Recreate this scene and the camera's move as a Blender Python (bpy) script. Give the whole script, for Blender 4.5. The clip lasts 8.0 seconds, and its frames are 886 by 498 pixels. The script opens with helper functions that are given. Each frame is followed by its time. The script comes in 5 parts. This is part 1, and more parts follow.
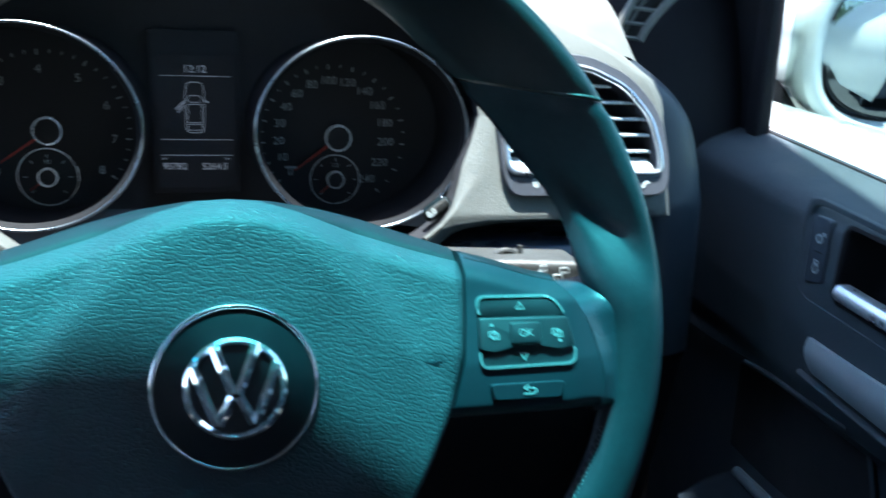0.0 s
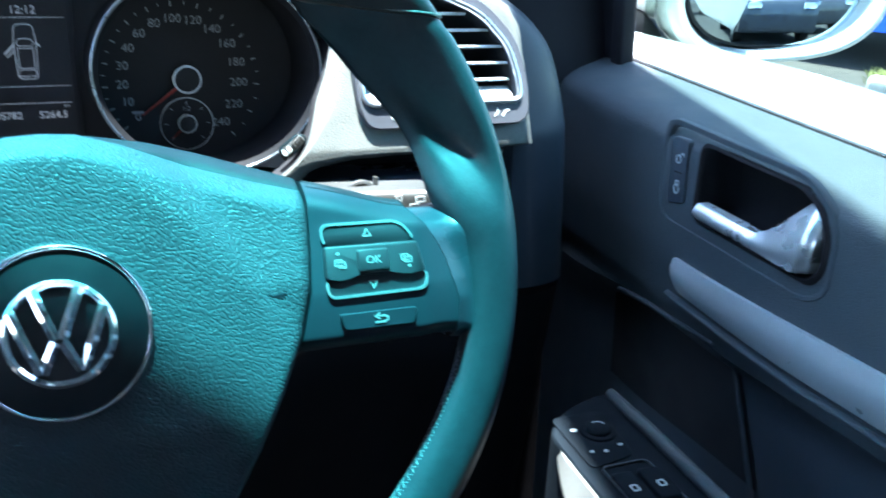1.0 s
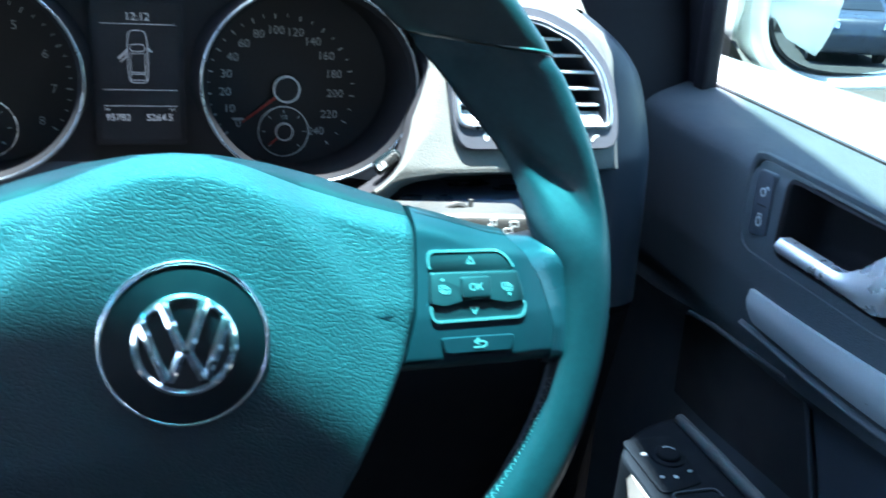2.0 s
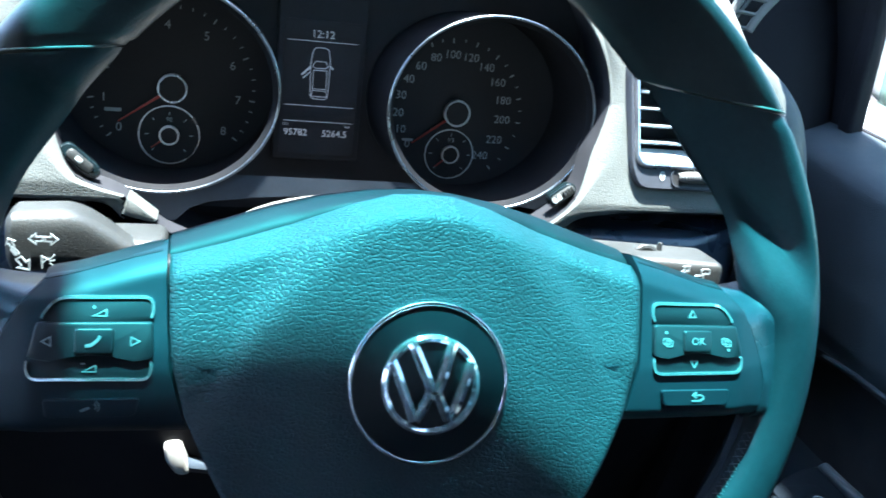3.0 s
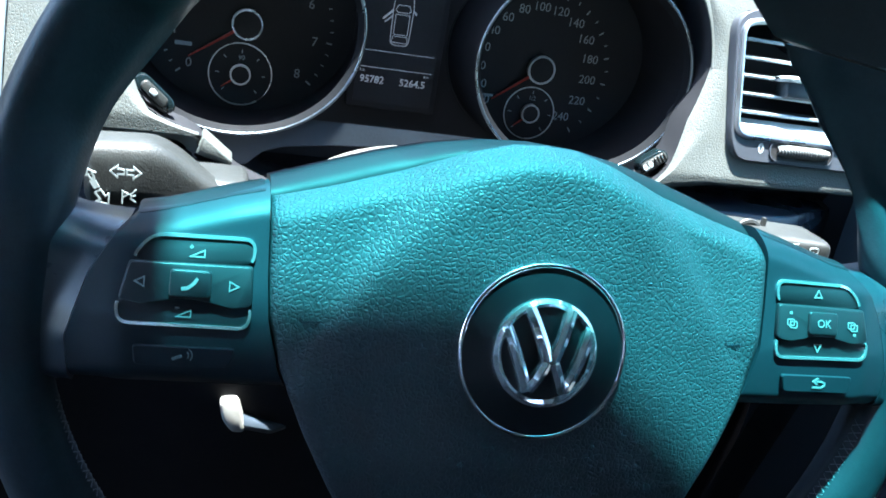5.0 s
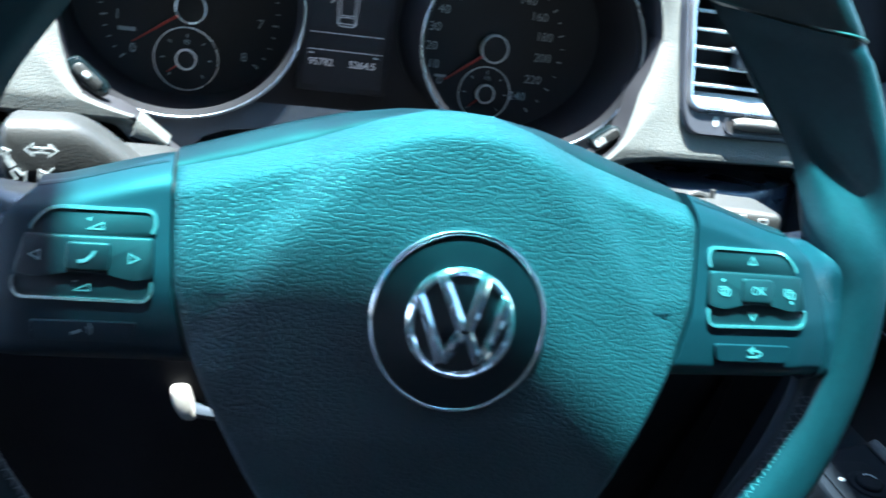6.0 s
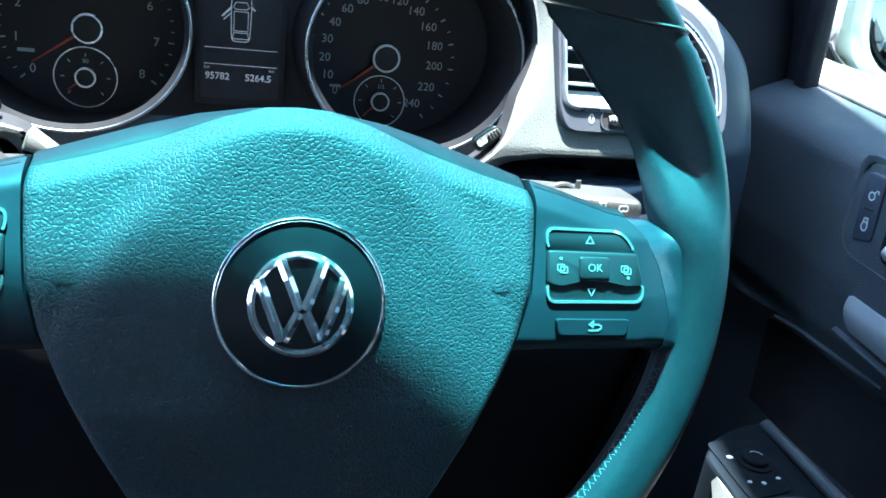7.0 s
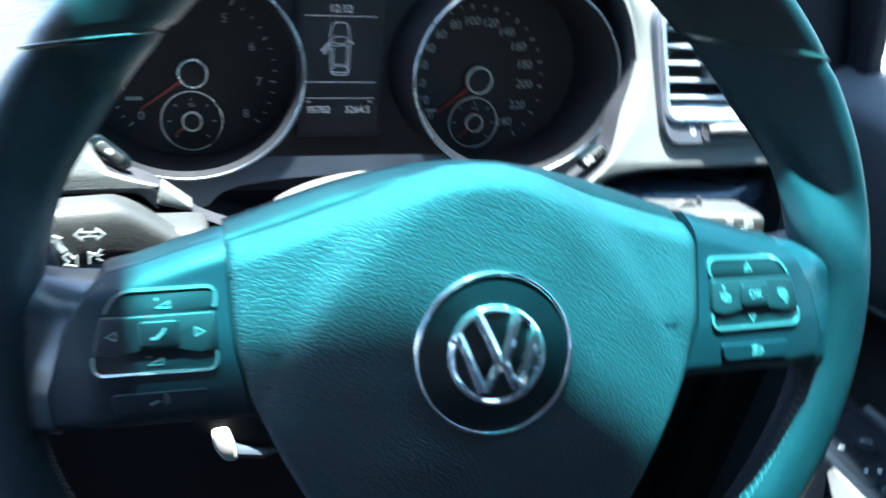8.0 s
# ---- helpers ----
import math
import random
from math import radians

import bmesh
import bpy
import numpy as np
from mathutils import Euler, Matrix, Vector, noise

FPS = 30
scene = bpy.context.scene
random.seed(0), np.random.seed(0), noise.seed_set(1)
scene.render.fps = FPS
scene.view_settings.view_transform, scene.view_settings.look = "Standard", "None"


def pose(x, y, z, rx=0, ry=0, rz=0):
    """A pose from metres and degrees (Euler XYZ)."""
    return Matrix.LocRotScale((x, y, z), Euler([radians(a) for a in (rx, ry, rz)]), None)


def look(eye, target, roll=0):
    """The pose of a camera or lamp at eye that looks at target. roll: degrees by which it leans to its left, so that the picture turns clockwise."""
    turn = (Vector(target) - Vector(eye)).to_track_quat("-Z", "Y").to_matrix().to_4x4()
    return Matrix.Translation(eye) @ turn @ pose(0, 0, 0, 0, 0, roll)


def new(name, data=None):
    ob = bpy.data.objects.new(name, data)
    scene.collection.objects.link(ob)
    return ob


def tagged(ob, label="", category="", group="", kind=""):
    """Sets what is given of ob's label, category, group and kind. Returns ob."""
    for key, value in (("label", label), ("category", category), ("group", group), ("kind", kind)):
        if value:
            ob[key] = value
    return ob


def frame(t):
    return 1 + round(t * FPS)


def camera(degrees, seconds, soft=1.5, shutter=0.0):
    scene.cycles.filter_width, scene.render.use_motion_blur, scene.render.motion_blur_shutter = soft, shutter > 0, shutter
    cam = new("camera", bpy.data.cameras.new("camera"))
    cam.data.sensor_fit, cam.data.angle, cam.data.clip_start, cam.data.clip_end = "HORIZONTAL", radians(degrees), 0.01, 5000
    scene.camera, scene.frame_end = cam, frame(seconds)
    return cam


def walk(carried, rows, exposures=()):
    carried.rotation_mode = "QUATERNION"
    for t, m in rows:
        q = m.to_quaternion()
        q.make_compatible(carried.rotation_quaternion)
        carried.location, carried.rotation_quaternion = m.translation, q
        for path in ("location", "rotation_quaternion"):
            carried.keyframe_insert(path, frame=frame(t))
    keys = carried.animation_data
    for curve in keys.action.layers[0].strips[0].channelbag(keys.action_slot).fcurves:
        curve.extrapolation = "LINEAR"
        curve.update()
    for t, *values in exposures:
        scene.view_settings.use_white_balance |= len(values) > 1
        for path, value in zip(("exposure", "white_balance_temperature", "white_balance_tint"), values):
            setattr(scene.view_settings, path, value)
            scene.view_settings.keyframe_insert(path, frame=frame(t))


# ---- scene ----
# the car's dashboard frame leans nine degrees against the level ground
DASH = Matrix.Translation((0, 0, 0.95)) @ pose(0, 0, 0, -9) @ Matrix.Translation((0, 0, -0.95))

cam = camera(52.4, 8.0, soft=1.6, shutter=0.35)
PATH = [
    (0, (-0.0003, -0.3165, 1.0834), (0.4655, 1.5642, 0.5874), 2.25),
    (0.2, (0.0162, -0.3202, 1.0774), (0.5414, 1.5416, 0.5696), -0.21),
    (0.5, (0.0259, -0.3199, 1.0754), (0.6561, 1.5036, 0.5485), -1.70),
    (0.7, (0.0265, -0.3179, 1.0685), (0.6573, 1.5030, 0.5333), -1.74),
    (1, (0.0263, -0.3162, 1.0670), (0.6851, 1.4828, 0.4929), 0.57),
    (1.1, (0.0313, -0.3211, 1.0623), (0.7461, 1.4544, 0.4822), 2.12),
    (1.2, (0.0334, -0.3235, 1.0626), (0.7717, 1.4368, 0.4657), 3.88),
    (2.3, (-0.0310, -0.3148, 1.0947), (0.4894, 1.5294, 0.5219), 3.19),
    (2.4, (-0.0414, -0.3146, 1.0968), (0.4769, 1.5371, 0.5466), 3.84),
    (2.5, (-0.0453, -0.3120, 1.0975), (0.4758, 1.5384, 0.5458), 4.45),
    (3, (-0.0831, -0.2909, 1.1003), (0.4372, 1.5390, 0.4832), 6.63),
    (3.5, (-0.1081, -0.2818, 1.1045), (0.4215, 1.5423, 0.4781), 7.76),
    (4, (-0.1132, -0.2770, 1.1029), (0.3985, 1.5554, 0.4863), 7.23),
    (4.5, (-0.1143, -0.2726, 1.0982), (0.4016, 1.5591, 0.4827), 7.57),
    (4.7, (-0.1165, -0.2631, 1.0901), (0.4124, 1.5551, 0.4464), 9.22),
    (5.8, (-0.0966, -0.2552, 1.0739), (0.3957, 1.5519, 0.3725), 10.12),
    (5.9, (-0.0906, -0.2585, 1.0729), (0.3864, 1.5573, 0.3834), 9.51),
    (6, (-0.0775, -0.2631, 1.0722), (0.3983, 1.5583, 0.3969), 8.45),
    (6.2, (-0.0596, -0.2775, 1.0756), (0.4334, 1.5494, 0.4278), 6.57),
    (6.5, (-0.0414, -0.2914, 1.0738), (0.4726, 1.5432, 0.4656), 5.88),
    (7, (-0.0295, -0.2987, 1.0716), (0.4654, 1.5375, 0.4524), 6.46),
    (7.5, (-0.0435, -0.2984, 1.0795), (0.4531, 1.5338, 0.4499), 8.34),
    (7.8, (-0.0778, -0.2869, 1.0873), (0.4478, 1.5309, 0.4396), 1.34),
    (7.9, (-0.0827, -0.2840, 1.0916), (0.4101, 1.5252, 0.3961), -0.49),
    (8, (-0.1057, -0.2813, 1.0973), (0.4304, 1.5223, 0.4193), 3.10),
]
EXPOSURE = [(0, 2.25), (0.5, 2.73), (1, 3.12), (1.2, 3.1), (2.5, 3.21), (3, 2.98), (3.5, 2.86), (4.5, 2.76), (6, 2.95), (6.5, 3.0), (7, 3.18), (7.5, 3.33), (8, 3.24)]
walk(cam, [(t, DASH @ look(eye, target, roll)) for t, eye, target, roll in PATH],
     [(t, stops + 0.66, 5950, 11) for t, stops in EXPOSURE])

# ---- daylight: a high noon sun, a little to the left, and a blue sky ----
SUN_FROM = Vector((-0.05, 0.06, 0.985)).normalized()
world = bpy.data.worlds.new("sky")
scene.world = world
world.use_nodes = True
wn = world.node_tree.nodes
sky = wn.new("ShaderNodeTexSky")
sky.sky_type = "NISHITA"
sky.sun_disc = False
sky.sun_elevation = math.asin(SUN_FROM.z)
sky.sun_rotation = math.atan2(SUN_FROM.x, SUN_FROM.y)
world.node_tree.links.new(sky.outputs[0], wn["Background"].inputs[0])
wn["Background"].inputs[1].default_value = 0.145
lamp = bpy.data.lights.new("sun", "SUN")
lamp.energy = 5.0
lamp.angle = radians(1.8)
lamp.color = (1.0, 0.97, 0.92)
sun = new("sun", lamp)
sun.matrix_world = look(SUN_FROM * 20, (0, 0, 0))
import functools


# ---- materials ----
def nodes_of(name):
    m = bpy.data.materials.new(name)
    m.use_nodes = True
    return m, m.node_tree.nodes, m.node_tree.links, m.node_tree.nodes["Principled BSDF"]


def surface(name, color, rough=0.5, metal=0.0, vary=0.12, scale=40.0, grain=0.0, grain_scale=400.0, cells=False,
            spec=0.5, dust=0.0, coat=0.0):
    """A procedural surface: colour varied at two scales, rough patches, fine relief (pebbled when cells)."""
    m, n, l, b = nodes_of(name)
    tc = n.new("ShaderNodeTexCoord")
    big = n.new("ShaderNodeTexNoise")
    big.inputs["Scale"].default_value = scale
    big.inputs["Detail"].default_value = 6
    fine = n.new("ShaderNodeTexNoise")
    fine.inputs["Scale"].default_value = scale * 14
    fine.inputs["Detail"].default_value = 3
    l.new(tc.outputs["Object"], big.inputs["Vector"])
    l.new(tc.outputs["Object"], fine.inputs["Vector"])
    mixed = n.new("ShaderNodeMath")
    mixed.operation = "MULTIPLY_ADD"
    l.new(fine.outputs[0], mixed.inputs[0])
    mixed.inputs[1].default_value = 0.45
    l.new(big.outputs[0], mixed.inputs[2])
    ramp = n.new("ShaderNodeMapRange")
    ramp.inputs["From Min"].default_value = 0.45
    ramp.inputs["From Max"].default_value = 1.0
    ramp.inputs["To Min"].default_value = 1 - vary
    ramp.inputs["To Max"].default_value = 1 + vary
    l.new(mixed.outputs[0], ramp.inputs["Value"])
    tint = n.new("ShaderNodeVectorMath")
    tint.operation = "SCALE"
    tint.inputs[0].default_value = color
    l.new(ramp.outputs[0], tint.inputs["Scale"])
    out = tint.outputs[0]
    if dust:
        specks = n.new("ShaderNodeTexNoise")
        specks.inputs["Scale"].default_value = 900
        specks.inputs["Detail"].default_value = 2
        l.new(tc.outputs["Object"], specks.inputs["Vector"])
        cut = n.new("ShaderNodeMapRange")
        cut.inputs["From Min"].default_value = 0.66
        cut.inputs["From Max"].default_value = 0.78
        cut.inputs["To Max"].default_value = dust
        l.new(specks.outputs[0], cut.inputs["Value"])
        lay = n.new("ShaderNodeMix")
        lay.data_type = "RGBA"
        l.new(cut.outputs[0], lay.inputs["Factor"])
        l.new(out, lay.inputs["A"])
        lay.inputs["B"].default_value = (0.32, 0.31, 0.28, 1)
        out = lay.outputs["Result"]
    l.new(out, b.inputs["Base Color"])
    rr = n.new("ShaderNodeMapRange")
    rr.inputs["From Min"].default_value = 0.3
    rr.inputs["From Max"].default_value = 0.7
    rr.inputs["To Min"].default_value = max(0.02, rough - 0.08)
    rr.inputs["To Max"].default_value = min(1, rough + 0.08)
    l.new(big.outputs[0], rr.inputs["Value"])
    l.new(rr.outputs[0], b.inputs["Roughness"])
    b.inputs["Metallic"].default_value = metal
    b.inputs["Specular IOR Level"].default_value = spec
    b.inputs["Coat Weight"].default_value = coat
    b.inputs["Coat Roughness"].default_value = 0.05
    if grain:
        bump = n.new("ShaderNodeBump")
        bump.inputs["Strength"].default_value = grain
        bump.inputs["Distance"].default_value = 0.0008
        if cells:
            warp = n.new("ShaderNodeTexNoise")
            warp.inputs["Scale"].default_value = grain_scale * 0.5
            l.new(tc.outputs["Object"], warp.inputs["Vector"])
            add = n.new("ShaderNodeVectorMath")
            add.operation = "MULTIPLY_ADD"
            l.new(warp.outputs["Color"], add.inputs[0])
            add.inputs[1].default_value = (0.8 / grain_scale,) * 3
            l.new(tc.outputs["Object"], add.inputs[2])
            v = n.new("ShaderNodeTexVoronoi")
            v.feature = "DISTANCE_TO_EDGE"
            v.inputs["Scale"].default_value = grain_scale
            v.inputs["Randomness"].default_value = 0.9
            l.new(add.outputs[0], v.inputs["Vector"])
            r = n.new("ShaderNodeMapRange")
            r.interpolation_type = "SMOOTHSTEP"
            r.inputs["From Max"].default_value = 0.22
            l.new(v.outputs["Distance"], r.inputs["Value"])
            l.new(r.outputs[0], bump.inputs["Height"])
        else:
            g = n.new("ShaderNodeTexNoise")
            g.inputs["Scale"].default_value = grain_scale
            g.inputs["Detail"].default_value = 2
            l.new(tc.outputs["Object"], g.inputs["Vector"])
            l.new(g.outputs[0], bump.inputs["Height"])
        l.new(bump.outputs[0], b.inputs["Normal"])
    return m


def clear_glass(name, tone):
    """Thin glass that tints what passes through each of its faces."""
    m, n, l, _ = nodes_of(name)
    clear, gloss, mix = (n.new("ShaderNode" + k) for k in ("BsdfTransparent", "BsdfGlossy", "MixShader"))
    clear.inputs["Color"].default_value = tone
    gloss.inputs["Roughness"].default_value = 0.02
    mix.inputs[0].default_value = 0.035
    l.new(clear.outputs[0], mix.inputs[1])
    l.new(gloss.outputs[0], mix.inputs[2])
    l.new(mix.outputs[0], n["Material Output"].inputs["Surface"])
    return m


def glowing(name, color, strength):
    m, n, l, b = nodes_of(name)
    b.inputs["Base Color"].default_value = (*color, 1)
    b.inputs["Emission Color"].default_value = (*color, 1)
    b.inputs["Emission Strength"].default_value = strength
    return m


pad_leather = surface("pebbled black leather", (0.038, 0.049, 0.057), 0.52, spec=0.28, grain=0.40, grain_scale=570, cells=True, vary=0.1)
rim_leather = surface("smooth worn black leather", (0.021, 0.031, 0.038), 0.42, spec=0.3, grain=0.12, grain_scale=900, vary=0.25, scale=25, dust=0.015)
# same leather, toned darker and less teal for the shaded upper rim
rim_shaded = surface("smooth upper rim leather darkened for shade", (0.021, 0.024, 0.028), 0.45, spec=0.5, grain=0.12, grain_scale=900, vary=0.25, scale=25, dust=0.02)
spoke_plastic = surface("satin black spoke plastic", (0.018, 0.026, 0.034), 0.46, spec=0.25, grain=0.06, grain_scale=1500, vary=0.08)
button_plastic = surface("dark button plastic", (0.020, 0.023, 0.027), 0.42, spec=0.35, vary=0.1)
web_leather = surface("black web leather", (0.024, 0.034, 0.044), 0.32, spec=0.42, grain=0.08, grain_scale=900, vary=0.15)
seat_cloth = surface("dark grey seat cloth", (0.03, 0.032, 0.036), 0.9, grain=0.4, grain_scale=700)
gloss_black = surface("gloss black plastic", (0.006, 0.012, 0.014), 0.14, vary=0.1)
chrome = surface("bright chrome", (0.82, 0.83, 0.85), 0.09, metal=1.0, vary=0.03)
satin_metal = surface("satin silver", (0.62, 0.64, 0.68), 0.3, metal=1.0, vary=0.05, grain=0.02, grain_scale=2500)
trim_silver = surface("satin silver paint", (0.50, 0.58, 0.62), 0.35, metal=0.5, vary=0.05)
dash_plastic = surface("grained dark grey dash plastic", (0.094, 0.104, 0.098), 0.6, spec=0.35, grain=0.2, grain_scale=620, cells=True, vary=0.12)
dark_plastic = surface("smooth near-black plastic", (0.034, 0.046, 0.060), 0.5, grain=0.1, grain_scale=800, vary=0.15)
navy_plastic = surface("soft dark blue-grey door plastic", (0.044, 0.058, 0.068), 0.6, spec=0.25, grain=0.3, grain_scale=620, cells=True, vary=0.12)
# the blue in this base colour imitates reflected sky
panel_sheen_plastic = surface("satin dark panel plastic with sky sheen in its blue", (0.036, 0.050, 0.076), 0.3, spec=0.6, grain=0.05, grain_scale=900, vary=0.1)
cloth = surface("near-black speaker cloth and gap shade", (0.006, 0.0075, 0.011), 0.8, grain=0.5, grain_scale=1600, vary=0.2)
vent_plastic = surface("slate grey vent plastic", (0.048, 0.054, 0.066), 0.4, vary=0.1)
stalk_plastic = surface("dusty charcoal stalk plastic", (0.029, 0.032, 0.031), 0.5, grain=0.25, grain_scale=1400, vary=0.25, dust=0.25)
thumb_grey = surface("pale grey ribbed plastic", (0.17, 0.175, 0.17), 0.5, vary=0.12)
rubber = surface("black rubber", (0.01, 0.01, 0.011), 0.7, vary=0.2)
dial_black = surface("matt black dial", (0.024, 0.025, 0.029), 0.6, spec=0.25, vary=0.15)
dial_print = surface("pale grey dial print", (0.38, 0.40, 0.43), 0.6, vary=0.05)
icon_print = surface("white icon print", (0.4, 0.46, 0.46), 0.5, vary=0.05)
needle_red = surface("red needle plastic", (0.42, 0.03, 0.02), 0.4, vary=0.1)
piping = surface("pale worn piping", (0.14, 0.14, 0.14), 0.4, vary=0.5, scale=60)
thread = surface("dull grey thread", (0.16, 0.17, 0.18), 0.7, vary=0.2)
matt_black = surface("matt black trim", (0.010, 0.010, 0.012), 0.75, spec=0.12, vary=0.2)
seal_grey = surface("pale grey window seal", (0.42, 0.44, 0.45), 0.5, vary=0.08)
white_paint = surface("white car paint", (0.44, 0.48, 0.48), 0.3, vary=0.02, coat=0.8)
lcd = glowing("lit display print", (0.42, 0.44, 0.46), 0.025)
teal_print = surface("white icon print on the wheel", (0.26, 0.27, 0.27), 0.5, vary=0.06)
badge_chrome = surface("polished badge chrome", (0.9, 0.97, 1.0), 0.07, metal=0.85, vary=0.02, grain=0.16, grain_scale=85)
housing_plastic = surface("smooth dark housing plastic", (0.007, 0.009, 0.012), 0.55, spec=0.28, grain=0.05, grain_scale=900, vary=0.1)
dish_plastic = surface("satin black plastic", (0.007, 0.009, 0.012), 0.38, vary=0.1)
lever_silver = surface("satin silver lever", (0.74, 0.79, 0.82), 0.28, metal=0.7, vary=0.04)
cap_plastic = surface("smooth dark slate plastic", (0.019, 0.027, 0.037), 0.5, spec=0.3, grain=0.1, grain_scale=800, vary=0.12)
column_plastic = surface("pale dusty column plastic", (0.15, 0.15, 0.137), 0.55, grain=0.2, grain_scale=1200, vary=0.15, dust=0.2)
ring_metal = surface("satin bezel silver", (0.24, 0.28, 0.31), 0.28, metal=1.0, vary=0.05)
bezel_metal = surface("dark satin bezel plastic", (0.006, 0.007, 0.009), 0.7, spec=0.12, vary=0.05)
mirror_metal, _, _, silvering = nodes_of("silvered mirror")
silvering.inputs["Base Color"].default_value = (0.40, 0.47, 0.52, 1)
silvering.inputs["Metallic"].default_value = 1.0
silvering.inputs["Roughness"].default_value = 0.0
headliner_cloth = surface("grey headliner cloth", (0.16, 0.165, 0.17), 0.9, grain=0.3, grain_scale=900)
carpet = surface("black floor carpet", (0.005, 0.005, 0.006), 0.95, grain=0.6, grain_scale=700)
asphalt = surface("sun-bleached tarmac", (0.06, 0.058, 0.055), 0.95, spec=0.08, grain=0.7, grain_scale=60, scale=1.3, vary=0.3)


# ---- mesh tools ----
def finish(name, bm, material, sharp=40):
    bmesh.ops.recalc_face_normals(bm, faces=bm.faces[:])
    me = bpy.data.meshes.new(name)
    bm.to_mesh(me)
    bm.free()
    me.materials.append(material)
    me.polygons.foreach_set("use_smooth", [True] * len(me.polygons))
    me.set_sharp_from_angle(angle=radians(sharp))
    return me


def part(name, bm, material, parent, label="", sharp=40):
    ob = new(name, finish(name, bm, material, sharp))
    ob.parent = parent
    if label:
        ob["label"] = label
    return ob


def thing(name, m, label, category, group="", kind=""):
    ob = new(name)
    ob.empty_display_size = 0.02
    ob.matrix_world = m
    return tagged(ob, label, category, group, kind)


def solo(name, bm, material, m, label, category, kind="", group="", sharp=40):
    ob = new(name, finish(name, bm, material, sharp))
    ob.matrix_world = m
    return tagged(ob, label, category, group, kind)


def lerp(table, x):
    return float(np.interp(x, [p[0] for p in table], [p[1] for p in table]))


def smooth(a, b, x):
    t = min(1.0, max(0.0, (x - a) / (b - a)))
    return t * t * (3 - 2 * t)


def sheet(fn, nu, nv, bm=None, keep=None):
    """A grid of faces over fn(s, t), s and t from 0 to 1; keep(x, y, z) drops faces."""
    bm = bm or bmesh.new()
    v = [[bm.verts.new(fn(i / nu, j / nv)) for j in range(nv + 1)] for i in range(nu + 1)]
    for i in range(nu):
        for j in range(nv):
            q = (v[i][j], v[i + 1][j], v[i + 1][j + 1], v[i][j + 1])
            if keep is None or keep(sum((p.co for p in q), Vector()) / 4):
                bm.faces.new(q)
    return bm


def solid(fn, back, nu, nv, bm=None):
    """A grid over fn with thickness: the rear face is moved by the vector back."""
    bm = bm or bmesh.new()
    back = Vector(back)
    f = [[bm.verts.new(fn(i / nu, j / nv)) for j in range(nv + 1)] for i in range(nu + 1)]
    r = [[bm.verts.new(f[i][j].co + back) for j in range(nv + 1)] for i in range(nu + 1)]
    for i in range(nu):
        for j in range(nv):
            bm.faces.new((f[i][j], f[i + 1][j], f[i + 1][j + 1], f[i][j + 1]))
            bm.faces.new((r[i][j + 1], r[i + 1][j + 1], r[i + 1][j], r[i][j]))
    for i in range(nu):
        bm.faces.new((f[i][0], r[i][0], r[i + 1][0], f[i + 1][0]))
        bm.faces.new((f[i + 1][nv], r[i + 1][nv], r[i][nv], f[i][nv]))
    for j in range(nv):
        bm.faces.new((f[0][j + 1], r[0][j + 1], r[0][j], f[0][j]))
        bm.faces.new((f[nu][j], r[nu][j], r[nu][j + 1], f[nu][j + 1]))
    return bm


def tube(points, radius, sides=8, closed=False, bm=None, flat=1.0, up=(0, 0, 1)):
    """A tube along points; radius a number or one for each point; flat squeezes it along up."""
    bm = bm or bmesh.new()
    pts = [Vector(p) for p in points]
    n = len(pts)
    rings = []
    for k, p in enumerate(pts):
        a = pts[(k - 1) % n] if closed or k else p
        b = pts[(k + 1) % n] if closed or k < n - 1 else p
        d = (b - a).normalized()
        side = d.cross(Vector(up))
        side = side.normalized() if side.length > 1e-6 else Vector((1, 0, 0))
        top = side.cross(d).normalized()
        r = radius[k] if isinstance(radius, (list, tuple)) else radius
        rings.append([bm.verts.new(p + side * r * math.cos(2 * math.pi * i / sides) + top * r * flat * math.sin(2 * math.pi * i / sides)) for i in range(sides)])
    for k in range(n if closed else n - 1):
        a, b = rings[k], rings[(k + 1) % n]
        for i in range(sides):
            bm.faces.new((a[i], a[(i + 1) % sides], b[(i + 1) % sides], b[i]))
    if not closed:
        bm.faces.new(rings[0][::-1])
        bm.faces.new(rings[-1])
    return bm


def prism(outline, z0, z1, bevel=0.0, bm=None, lift=None):
    """An outline (x, y) raised from z0 to z1, its upper edge chamfered; lift(x, y) is added to z."""
    bm = bm or bmesh.new()
    lift = lift or (lambda x, y: 0.0)
    c = sum((Vector(p) for p in outline), Vector((0, 0))) / len(outline)
    levels = [(0, z0), (0, z1)] if not bevel else [(0, z0), (0, z1 - bevel), (bevel * 0.35, z1 - bevel * 0.3), (bevel, z1)]
    rows = []
    for inset, z in levels:
        row = []
        for p in outline:
            d = Vector(p) - c
            q = c + d * (1 - inset / max(d.length, 1e-6))
            row.append(bm.verts.new((q.x, q.y, z + lift(q.x, q.y))))
        rows.append(row)
    n = len(outline)
    for a, b in zip(rows, rows[1:]):
        for i in range(n):
            bm.faces.new((a[i], a[(i + 1) % n], b[(i + 1) % n], b[i]))
    bm.faces.new(rows[0][::-1])
    bm.faces.new(rows[-1])
    return bm


